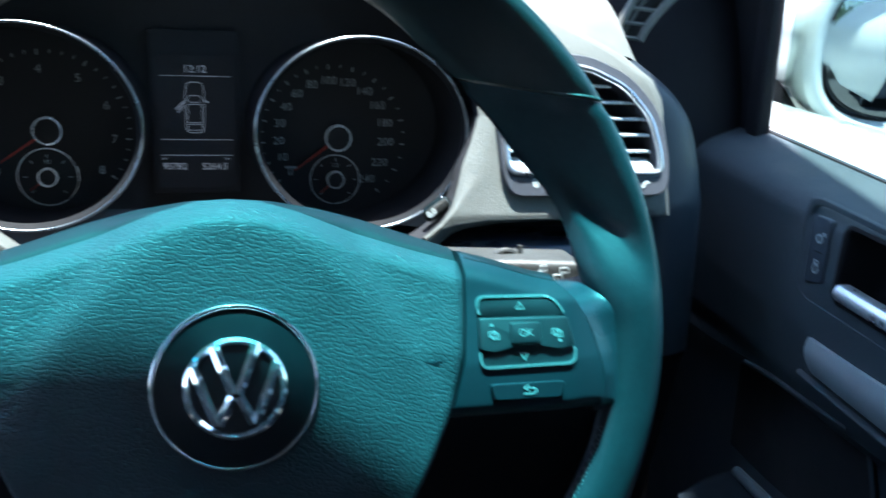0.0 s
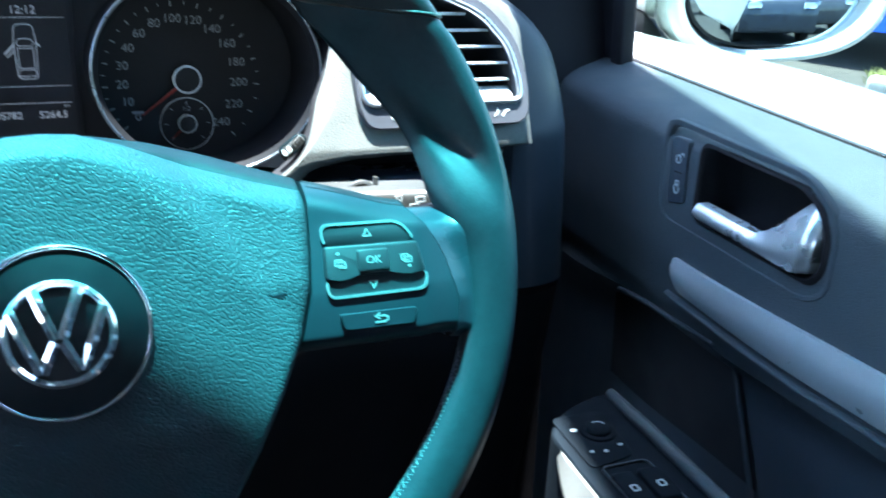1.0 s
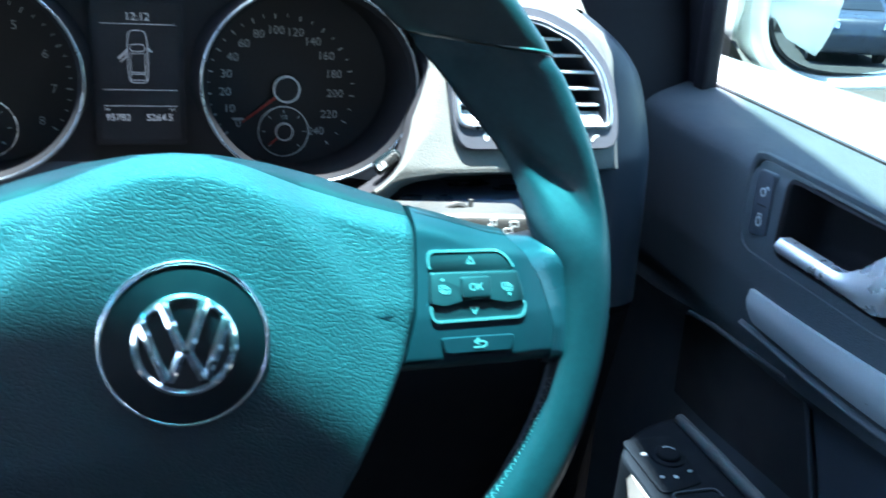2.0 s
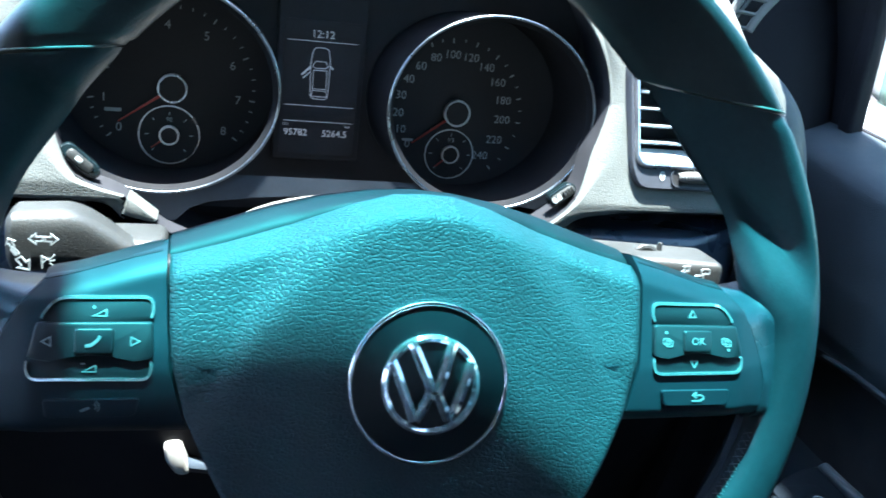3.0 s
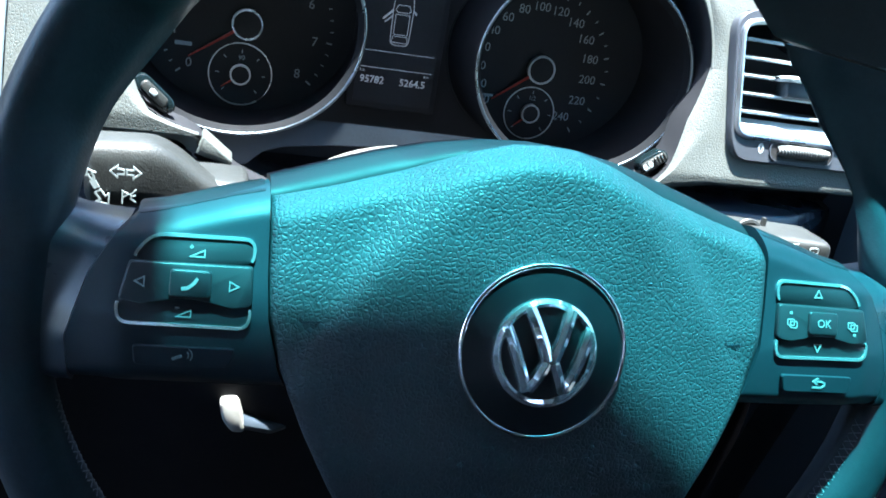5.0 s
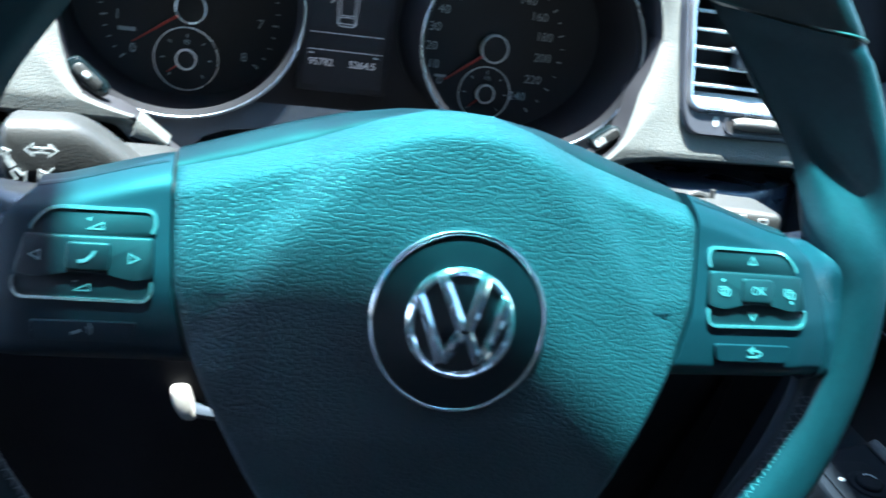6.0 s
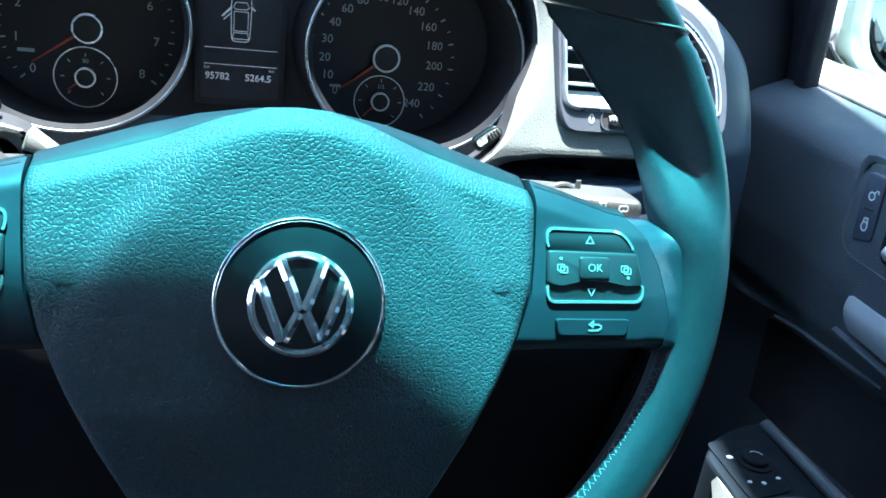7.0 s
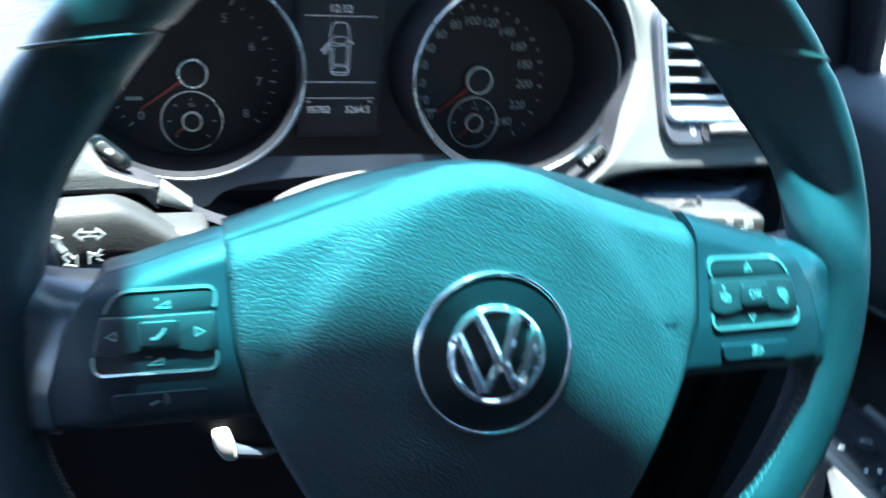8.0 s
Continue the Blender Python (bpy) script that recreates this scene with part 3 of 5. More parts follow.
        mark([(-0.0028, 0.0018), (-0.0014, 0.0018)], 0.1195, -0.0040, 0.0005, False, bm=bm)
        part("icon", bm, teal_print, spoke)
        for u, sg in ((0.1045, 1), (0.1335, -1)):
            part("icon", mark([(sg * -0.0013, -0.0015), (sg * 0.0016, 0), (sg * -0.0013, 0.0015)], u, 0.0057, h=0.0022), teal_print, spoke)
        bm = bmesh.new()
        stroke([(-0.118 + x, 0.006 + y) for x, y in ((-0.0028, -0.0016), (-0.0008, -0.0013), (0.0012, 0.0004), (0.0020, 0.0018))], 0.0010, 0.0034, 0.0038, bm, lift=spoke_height)
        part("icon", bm, teal_print, spoke, "telephone mark")
        bm = mark([(-0.003, -0.0008), (0.0, 0.0004)], 0.119, -0.0177, 0.0009, False, 0.0017)
        for r in (0.0013, 0.0024):
            mark(arc(0.0008, 0.0006, r, -40, 60, 8), 0.119, -0.0177, 0.0004, False, 0.0017, bm)
        part("icon", bm, teal_print, spoke)


# ---- the dashboard ----
dash = thing("dashboard", DASH, "grained dark grey dashboard with a round-topped instrument binnacle", "dashboard")
BIN = (-0.009, 1.03)


LOWER_RIM = ((-180, 0.150), (-168.4, 0.149), (-161.6, 0.1476), (-158.1, 0.145), (-155.2, 0.138), (-151.1, 0.1276), (-138.7, 0.1212), (-90, 0.082),
             (-83.7, 0.0825), (-38.6, 0.1267), (-28.2, 0.1384), (-25.1, 0.1414), (-20.8, 0.1435), (-16.8, 0.1435), (-11.3, 0.1438), (0, 0.1515))


def bin_edge(a, grow=0.0):
    """The binnacle's opening, at the angle a."""
    c, s = math.cos(a), math.sin(a)
    if s < 0:
        r = lerp(LOWER_RIM, math.degrees(math.atan2(s, c))) + grow
    else:
        w = (0.1515 if c > 0 else 0.150) + grow
        r = (abs(c / w) ** 2.1 + abs(s / (0.096 + grow)) ** 2.1) ** (-1 / 2.1)
    return BIN[0] + r * c, BIN[1] + r * s


def fascia_y(x, z):
    y = 0.168 + 0.30 * max(0.0, z - 0.975)
    y += 0.35 * max(0.0, x - 0.245) ** 1.0 * 0.6
    if z > 1.05:
        y += 5.5 * (z - 1.05) ** 2
    return y


FASCIA_LOW = ((-0.42, 0.967), (-0.124, 0.968), (-0.11, 0.966), (0.10, 0.964), (0.113, 0.9665), (0.1246, 0.970), (0.1454, 0.9725), (0.3, 0.974))
FASCIA_TOP = ((-0.42, 1.092), (0.15, 1.092), (0.186, 1.083), (0.20, 1.0765), (0.21, 1.0725), (0.228, 1.0635), (0.245, 1.051), (0.251, 1.040), (0.253, 1.02), (0.254, 0.98))


@functools.lru_cache(None)
def fascia_far(a):
    """Where the fascia ends, along the angle a from the middle of the instruments."""
    c, q = math.cos(a), math.sin(a)
    x0, z0 = bin_edge(a)
    r = math.hypot(x0 - BIN[0], z0 - BIN[1])
    least = r + (0.012 if q > 0 else 0.0006)
    while True:
        r += 0.001
        x, z = BIN[0] + r * c, BIN[1] + r * q
        if x > 0.254 or x < -0.42 or z > lerp(FASCIA_TOP, x) or z < lerp(FASCIA_LOW, x):
            r = max(least, r)
            return BIN[0] + r * c, BIN[1] + r * q


def fascia_point(s, t):
    a = 2 * math.pi * s
    x0, z0 = bin_edge(a)
    c, q = math.cos(a), math.sin(a)
    x1, z1 = fascia_far(a)
    roll = max(0.0, (t - 0.8) / 0.2)
    lip = max(0.0, (0.08 - t) / 0.08)
    t = min(1.0, t / 0.8)
    x, z = x0 + (x1 - x0) * t, z0 + (z1 - z0) * t
    y = fascia_y(x, z)
    if roll:
        b = roll * math.pi / 2
        x += c * 0.010 * math.sin(b)
        z += q * 0.010 * math.sin(b)
        y += 0.010 * (1 - math.cos(b)) + 0.05 * max(0, roll - 0.8)
    y += 0.004 * lip * lip
    return (x, y, z)


in_foot = lambda p: -0.1215 < p.x < 0.1085 and p.z < 0.985


def inside(pts, x, y):
    hit = False
    for (x0, y0), (x1, y1) in zip(pts, pts[1:] + pts[:1]):
        if (y0 > y) != (y1 > y) and x < x0 + (x1 - x0) * (y - y0) / (y1 - y0):
            hit = not hit
    return hit


VENT_AT = (0.2015, 1.0255)
vo = rounded([(-0.059, 0.036), (-0.03, 0.0425), (0.008, 0.0405), (0.036, 0.029), (0.056, 0.008), (0.0615, -0.015), (0.0615, -0.0415), (-0.047, -0.0415), (-0.053, -0.0300)], 0.011, 5)
in_vent = lambda p: inside([(x * 0.85, y * 0.94) for x, y in vo], p.x - VENT_AT[0], (p.z - VENT_AT[1]) / 0.97)
part("fascia", sheet(fascia_point, 300, 60, keep=lambda p: not in_vent(p) and not in_foot(p)), dash_plastic, dash, "grained fascia round the instruments", sharp=70)
SLAB_LOW = ((-0.1215, 0.962), (-0.1023, 0.9427), (-0.0965, 0.9447), (-0.0895, 0.9522), (-0.0792, 0.9564), (-0.055, 0.9598), (-0.03, 0.9615), (0.008, 0.9656), (0.055, 0.968), (0.11, 0.9599), (0.13, 0.9551))


def slab_point(s, t):
    x = -0.1215 + 0.2475 * s
    low = lerp(SLAB_LOW, x)
    z = low + (0.9735 - low) * t
    return (x, 0.2032 + 0.006 * max(0.0, 1 - t * 12) ** 2, z)


in_dial = lambda p: any(((p.x - cx) / 0.0612) ** 2 + ((p.z - cz) / 0.0553) ** 2 < 1 for cx, cz in ((0.0785, 1.0158), (-0.1060, 1.0178)))
part("lower_bezel", sheet(slab_point, 160, 60, keep=lambda p: not in_dial(p)), dark_plastic, dash, "smooth dark slab under the dials", sharp=70)


def cavity(s, t):
    a = 2 * math.pi * s
    x, z = bin_edge(a, 0.012 * t)
    return (x, fascia_y(x, z) + 0.004 + (0.262 - fascia_y(x, z)) * t, z)


part("binnacle_wall", sheet(cavity, 120, 6), dial_black, dash, "dark binnacle lining")


def hood(s, t):
    a = math.pi * s
    x, z = bin_edge(a, 0.010)
    x0, z0 = bin_edge(a, 0.0)
    front = fascia_y(x0, z0) + 0.003 - 0.007 * smooth(0.02, 0.2, min(s, 1 - s)) - 0.045 * smooth(0.16, 0.42, min(s, 1 - s))
    k = min(1.0, t / 0.15) * math.pi / 2
    y = front + (fascia_y(x, z) + 0.006 - fascia_y(x0, z0)) * (1 - math.cos(k)) + 0.28 * max(0, t - 0.15) / 0.85
    return (x0 + (x - x0) * math.sin(k), y, z0 + (z - z0) * math.sin(k) - 0.03 * max(0, t - 0.3) ** 2)


part("binnacle_hood", sheet(hood, 80, 24), dash_plastic, dash, "curved hood over the instruments", sharp=70)


def top_point(s, t):
    x = -1.0 + 1.268 * s
    y0 = 0.205 + 0.02 * smooth(0.235, 0.268, x)
    y = y0 + (0.625 - y0) * t
    edge = lerp(((-1, 1.080), (0.15, 1.080), (0.19, 1.078), (0.21, 1.073), (0.228, 1.065), (0.245, 1.055), (0.268, 1.036)), x)
    z = edge + (1.106 - edge) * smooth(0.2, 0.33, y) - 0.03 * smooth(0.36, 0.62, y)
    if t < 0.06:
        z -= 0.012 * ((0.06 - t) / 0.06) ** 2
    return (x, y, z)


part("dash_top", sheet(top_point, 240, 48, keep=lambda p: not (abs(p.x - BIN[0]) < 0.155 and p.y < 0.40)), dash_plastic, dash, "broad sunlit dashboard top", sharp=60)

# the dark rounded end of the dashboard, from the vent's side round to the door
CAP_OUT = ((0.86, 0.306), (0.932, 0.306), (0.982, 0.3045), (1.0147, 0.302), (1.036, 0.294), (1.0537, 0.273), (1.066, 0.252))
CAP_IN = ((0.86, 0.254), (0.95, 0.254), (0.985, 0.2555), (1.01, 0.257), (1.03, 0.255), (1.048, 0.248), (1.062, 0.236))


def end_point(s, t):
    mix = lambda rows, j: sum(float(np.interp(t * 6 + d, range(7), [r[j] for r in rows])) for d in (-0.6, -0.3, 0, 0.3, 0.6)) / 5
    z0, x0, z1, x1 = mix(CAP_IN, 0), mix(CAP_IN, 1), mix(CAP_OUT, 0), mix(CAP_OUT, 1)
    if s < 0.6:
        a = s / 0.6 * math.pi / 2
        f, back = math.sin(a), 0.034 * (1 - math.cos(a))
    else:
        f, back = 1.0, 0.034 + 0.30 * ((s - 0.6) / 0.4) ** 2
    z = z0 + (z1 - z0) * f
    return (x0 + (x1 - x0) * f, 0.184 + 0.30 * max(0.0, z - 0.975) + back, z)


part("end_cap", sheet(end_point, 48, 60), cap_plastic, dash, "smooth dark end of the dashboard", sharp=60)
# black colour carries the footwell's shade below the end cap
part("end_foot", sheet(lambda s, t: (0.250 + 0.057 * math.sin(s * 1.57), 0.186 + 0.036 * (1 - math.cos(s * 1.57)) + 0.2 * max(0, s - 0.9) + 0.12 * t, 0.868 - 0.4 * t), 16, 8), matt_black, dash, "dashboard end foot blackened for footwell shade")


def lower_point(s, t):
    x = -0.75 + 1.005 * s
    table = ((0.0, 0.24, 0.9565), (0.12, 0.180, 0.9565), (0.16, 0.173, 0.9545), (0.20, 0.171, 0.950), (0.55, 0.178, 0.84), (1.0, 0.28, 0.60))
    y = np.interp(t, [q[0] for q in table], [q[1] for q in table])
    z = np.interp(t, [q[0] for q in table], [q[2] for q in table])
    return (x, float(y) + 0.03 * smooth(0.2, 0.26, x), float(z) - 0.024 * smooth(-0.135, -0.115, x) * (1 - smooth(0.095, 0.115, x)))


part("lower_panel", solid(lambda s, t: lower_point(s, 0.42 * t), (0, 0.015, -0.004), 40, 40), panel_sheen_plastic, dash, "panel under the fascia, blued for sky sheen", sharp=50)
# lower share of the same panel, its footwell shade put in as black
part("knee_panel", solid(lambda s, t: lower_point(s, 0.421 + 0.579 * t), (0, 0.015, -0.004), 40, 10), matt_black, dash, "knee panel blackened for footwell shade", sharp=50)
# near-black sheets that stand in for the shade under the fascia
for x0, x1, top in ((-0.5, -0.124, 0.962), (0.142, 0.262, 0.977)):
    part("gap_shade_sheet", sheet(lambda s, t: (x0 + (x1 - x0) * s, 0.205 + 0.02 * t, top + (0.945 - top) * t), 12, 2), cloth, dash)
bm = prism(rounded([(-0.1222, 0.9590), (-0.1190, 0.9682), (-0.1045, 0.9568), (-0.1055, 0.9545)], 0.001, 2), -0.014, 0.002, 0.0012)
bm.transform(pose(0, 0.170, 0, 90))
part("trim_block", bm, dash_plastic, dash, "short grained corner piece")

# side demister grille on the dashboard's top corner
rail_in = lambda t: Vector((0.272 + 0.020 * t + 0.010 * t * t, 0.300, 1.074 + 0.052 * t))
rail_out = lambda t: Vector((0.2915 + 0.020 * t + 0.026 * t * t, 0.298, 1.073 + 0.049 * t))
grille = part("demister_grille", sheet(lambda s, t: tuple(rail_in(t) * (1 - s) + rail_out(t) * s + Vector((0, 0.008, 0))), 4, 12), cloth, dash, "curved demister grille with pale ribs")
for rail in (rail_in, rail_out):
    part("grille_rail", tube([rail(k / 12) for k in range(13)], 0.0032, 8), dash_plastic, grille)
for k in range(5):
    t = 0.03 + 0.2 * k
    part("grille_rib", tube([rail_in(t), rail_out(t)], 0.0016, 6), dash_plastic, grille)
part("grille_rib", tube([(rail_in(k / 12) * 0.62 + rail_out(k / 12) * 0.38) + Vector((0, 0.003, 0)) for k in range(13)], 0.0012, 6), dash_plastic, grille)
part("corner_trim", solid(lambda s, t: (0.268 + 0.132 * s, 0.318 - 0.012 * math.sin(math.pi * s) + 0.05 * t * t, 0.985 + 0.155 * t), (0, 0.01, 0), 16, 12), matt_black, dash, "matt blue-black trim at the foot of the pillar")

# trim of the centre console at the fascia's far edge
part("console_trim", solid(lambda s, t: (-0.33 + 0.122 * s, fascia_y(-0.2, 0.97 + 0.11 * t) - 0.003, 0.97 + 0.11 * t), (0, 0.02, 0), 2, 10), vent_plastic, dash, "slate grey centre console trim")
part("console_edge", tube([(-0.2075, fascia_y(-0.2, z) - 0.002, z) for z in (0.97, 0.99, 1.01, 1.03, 1.05, 1.07, 1.08)], 0.0016, 8), trim_silver, dash)

# ---- the air vent ----
vent = thing("air_vent", DASH @ pose(0.2022, 0.180, 1.0255, 90 - 14) @ Matrix.Diagonal((0.91, 1, 1, 1)), "slate air vent with bright slats beside the instruments", "air vent")
vi = rounded([(-0.0535, 0.0305), (-0.026, 0.0345), (0.006, 0.0325), (0.031, 0.022), (0.048, 0.004), (0.0535, -0.016), (0.0535, -0.0275), (-0.0485, -0.0275)], 0.008, 5)


def ringed(outer, inner_, z0, z1):
    """A flat surround between two outlines with the same corner count, or near it."""
    bm = bmesh.new()
    n = 96
    def walkabout(pts):
        pts = [Vector(p) for p in pts]
        res = []
        for k in range(n):
            a = 2 * math.pi * k / n
            d = Vector((math.cos(a), math.sin(a)))
            best = 0
            for p, q in zip(pts, pts[1:] + pts[:1]):
                e = q - p
                den = d.x * e.y - d.y * e.x
                if abs(den) > 1e-12:
                    r = (p.x * e.y - p.y * e.x) / den
                    w = (p.x * d.y - p.y * d.x) / den
                    if r > best and -1e-6 <= w <= 1 + 1e-6:
                        best = r
            res.append(d * best)
        return res
    o, i = walkabout(outer), walkabout(inner_)
    rows = []
    for pts, z in ((o, z0), (o, z1 - 0.001), ([p * 0.985 for p in o], z1), ([p * 1.02 for p in i], z1), (i, z1 - 0.001), (i, z0)):
        rows.append([bm.verts.new((p.x, p.y, z)) for p in pts])
    for a, b in zip(rows, rows[1:] + rows[:1]):
        for k in range(n):
            bm.faces.new((a[k], a[(k + 1) % n], b[(k + 1) % n], b[k]))
    return bm


part("surround", ringed(vo, vi, -0.012, 0.003), vent_plastic, vent, "slate grey vent surround")
part("bright_edge", tube([(x * 1.02, y * 1.02, 0.0032) for x, y in vi], 0.0019, 8, True), satin_metal, vent, "bright silver inner edge")
bm = prism([(x * 1.05, y * 1.05) for x, y in vi], -0.062, -0.058)
part("duct", bm, dark_plastic, vent)
part("duct", sheet(lambda s, t: (1.05 * vi[int(s * len(vi)) % len(vi)][0], 1.05 * vi[int(s * len(vi)) % len(vi)][1], -0.060 + 0.06 * t), len(vi), 1), dark_plastic, vent)
for k in range(5):
    y = 0.0255 - 0.0096 * k
    x1 = 0.022 + 0.028 * smooth(0.028, 0.006, y)
    def slat(s, t, y=y, x1=x1):
        x = -0.0475 + (x1 + 0.0475) * s
        c = t * 2 * math.pi
        return (x, y + 0.0011 * math.sin(c) - 0.22 * (0.008 * math.cos(c)), -0.011 + 0.009 * math.cos(c))
    blade = part("slat", sheet(slat, 4, 14), dark_plastic, vent, "thin horizontal slat")
    # thin silver rod imitates sunlight along the slat's front
    part("slat_glint", tube([(-0.0475, y - 0.0018, -0.0022), (x1, y - 0.0018, -0.0022)], 0.00095, 8), trim_silver, blade, "silver rod for the sunlit front edge")
part("bright_sill", solid(lambda s, t: (-0.0475 + 0.0985 * s, -0.0180 - 0.0095 * t, -0.006 + 0.0085 * t), (0, -0.001, -0.004), 12, 4), trim_silver, vent, "bright silver strip under the slats")
def knob_point(s, t):
    """The slider on the middle slat: a blunt silver nose over a dark body."""
    a = 2 * math.pi * t
    k = math.sin(math.pi * min(1.0, 0.06 + 0.94 * s)) ** 0.55
    return (-0.0255 + 0.031 * s, 0.0052 + 0.0021 * k * math.sin(a), -0.001 + (0.0075 * k + 0.001) * math.cos(a))


part("slider", sheet(knob_point, 24, 16), trim_silver, vent, "silver slider on the middle slat")
part("slider_body", box(-0.0195, -0.0050, -0.008, 0.0035, 0.0042, 0.003, 0.002), dark_plastic, vent, "dark slider body")
part("thumbwheel_slot", prism(rrect(-0.0250, -0.0390, 0.018, -0.0292, 0.0045), 0.0028, 0.0034), rubber, vent)
part("slot_lip", stroke(rrect(-0.0254, -0.0394, 0.0184, -0.0288, 0.0048), 0.0007, 0.0028, 0.0040, closed=True), vent_plastic, vent)


def barrel(s, t):
    """A ribbed barrel that stands out of its slot, thickest in the middle."""
    a = math.pi * t
    x = -0.0205 + 0.036 * s
    e = min(1.0, 5 * min(s, 1 - s)) ** 0.5
    rib = 0.0004 * math.cos(2 * math.pi * (x + 0.0012 * math.cos(a)) / 0.0019)
    r = (0.0033 + rib) * (0.55 + 0.45 * e)
    return (x, -0.0338 + r * math.cos(a), 0.0030 + 1.35 * r * math.sin(a))


part("thumbwheel", sheet(barrel, 150, 14), thumb_grey, vent, "ribbed pale grey thumbwheel", sharp=60)
part("zero_mark", lettering("0", 0.0075, (-0.0315, -0.0340), 0.0032, 0.0002), icon_print, vent)
bm = stroke([(0.036, -0.0368), (0.0385, -0.0345), (0.0385, -0.0318)], 0.001, 0.003, 0.0034)
stroke([(0.0415, -0.0368), (0.044, -0.0338), (0.0465, -0.0332)], 0.0013, 0.003, 0.0034, bm)
part("airflow_mark", bm, icon_print, vent)

# ---- the instruments: x right, y up, z towards the driver ----
panel = thing("instrument_cluster", DASH @ pose(0, 0.25, 0, 90), "twin-dial instrument cluster with a lit centre display", "instruments")
part("back_plate", prism(rrect(-0.178, 0.940, 0.146, 1.12, 0.03), -0.010, -0.004), dial_black, panel)


def dial(cx, cz, hx, hz, numerals, label):
    """One deep round dial: hub at (hx, hz), bezel round (cx, cz)."""
    face = part("dial", prism(ellipse(hx + 0.3 * (cx - hx), cz - 0.001, 0.0600, 0.0545), -0.004, 0.0), dial_black, panel, label)
    RX, RZ, D = 0.0620, 0.0558, 0.048
    def wall(s, t):
        a = 2 * math.pi * s
        f = 0.97 + 0.03 * t
        return (hx + 0.3 * (cx - hx) + (0.7 * (cx - hx)) * t + RX * f * math.cos(a), cz + RZ * f * math.sin(a), D * t)
    part("dial_tube", sheet(wall, 72, 4), matt_black, face)
    part("bezel_ring", tube([(cx + RX * math.cos(2 * math.pi * k / 120), cz + RZ * math.sin(2 * math.pi * k / 120), D) for k in range(120)], 0.0009, 10, True), ring_metal, face, "slim silver bezel ring")
    part("bezel_lip", sheet(lambda s, t: (cx + (RX - 0.0034 * t) * math.cos(2 * math.pi * s), cz + (RZ - 0.0034 * t) * math.sin(2 * math.pi * s), D - 0.004 * t), 96, 3), bezel_metal, face, "dark silver inner lip")
    for body, x, z in numerals:
        part("numeral", lettering(body, 0.0071, (x, z), 0.0004), dial_print, face)
    return face


def ticks(face, hx, hz, r0, r1, degs, width=0.0008, z=0.0004):
    for d in degs:
        c, s = math.cos(radians(d)), math.sin(radians(d))
        part("tick", stroke([(hx + r0 * c, hz + r0 * s), (hx + r1 * c, hz + r1 * s)], width, 0.0, z), dial_print, face)


def hub(face, x, z, r, h, thick):
    part("hub_cap", prism(ellipse(x, z, r, r, 40), 0.0, h, 0.0006), dial_black, face)
    part("hub_ring", stroke(ellipse(x, z, r, r, 48), thick, 0.0, h + 0.0006, closed=True), satin_metal, face, "bright hub ring")


def needle(face, x, z, deg, length, width):
    c, s = math.cos(radians(deg)), math.sin(radians(deg))
    n = Vector((-s, c)) * width
    tip, root = Vector((x + length * c, z + length * s)), Vector((x, z))
    part("needle", prism([tuple(root + n), tuple(root - n), tuple(tip - n * 0.35), tuple(tip + n * 0.35)], 0.0012, 0.0022), needle_red, face, "red needle")


dial_angle = lambda k: float(np.interp(k, (0, 2, 7, 12, 14), (219, 184.5, 95, -5, -50)))
rev_angle = lambda k: float(np.interp(k, (0, 2, 4, 6, 8), (220, 161, 94, 26, -38)))
speed = []
values = ("0", "10", "20", "30", "40", "60", "80", "100", "120", "140", "160", "180", "200", "220", "240")
for k, body in enumerate(values):
    a = radians(dial_angle(k))
    speed.append((body, 0.0657 + 0.0338 * math.cos(a), 1.0085 + 0.0350 * math.sin(a)))
speedo = dial(0.0785, 1.0158, 0.069, 1.008, speed, "black speedometer dial with pale numerals")
ticks(speedo, 0.0662, 1.008, 0.0425, 0.0455, [dial_angle(k) for k in range(15)])
ticks(speedo, 0.0662, 1.008, 0.0435, 0.0455, [dial_angle(k + 0.5) for k in range(14)], 0.0005)
hub(speedo, 0.069, 1.008, 0.0078, 0.003, 0.0011)
needle(speedo, 0.069, 1.008, 217, 0.034, 0.0009)
part("sub_dial_ring", stroke(ellipse(0.0672, 0.9815, 0.0156, 0.0156, 64), 0.0006, 0.0, 0.0008, closed=True), satin_metal, speedo)
hub(speedo, 0.0675, 0.9815, 0.0052, 0.0025, 0.0009)
needle(speedo, 0.0675, 0.9815, 222, 0.0125, 0.0006)
ticks(speedo, 0.0675, 0.9815, 0.0115, 0.0135, (225, 180, 135, 90, 45, 0, -45), 0.0005)
part("numeral", lettering("1/2", 0.0036, (0.0675, 0.9905), 0.0004), dial_print, speedo)
tach = []
for k in range(9):
    a = radians(rev_angle(k))
    tach.append((str(k), -0.1015 + 0.0375 * math.cos(a), 1.010 + 0.0365 * math.sin(a)))
revs = dial(-0.1060, 1.0178, -0.101, 1.011, tach, "black rev counter dial with pale numerals")
ticks(revs, -0.101, 1.011, 0.0435, 0.0468, [rev_angle(k) for k in range(9)])
ticks(revs, -0.101, 1.011, 0.0448, 0.0468, [rev_angle(k + 0.25 * q) for k in range(8) for q in (1, 2, 3)], 0.0005)
hub(revs, -0.101, 1.011, 0.0078, 0.003, 0.0011)
needle(revs, -0.101, 1.011, 215, 0.036, 0.0009)
part("sub_dial_ring", stroke(ellipse(-0.1025, 0.9835, 0.0170, 0.0170, 64), 0.0006, 0.0, 0.0008, closed=True), satin_metal, revs)
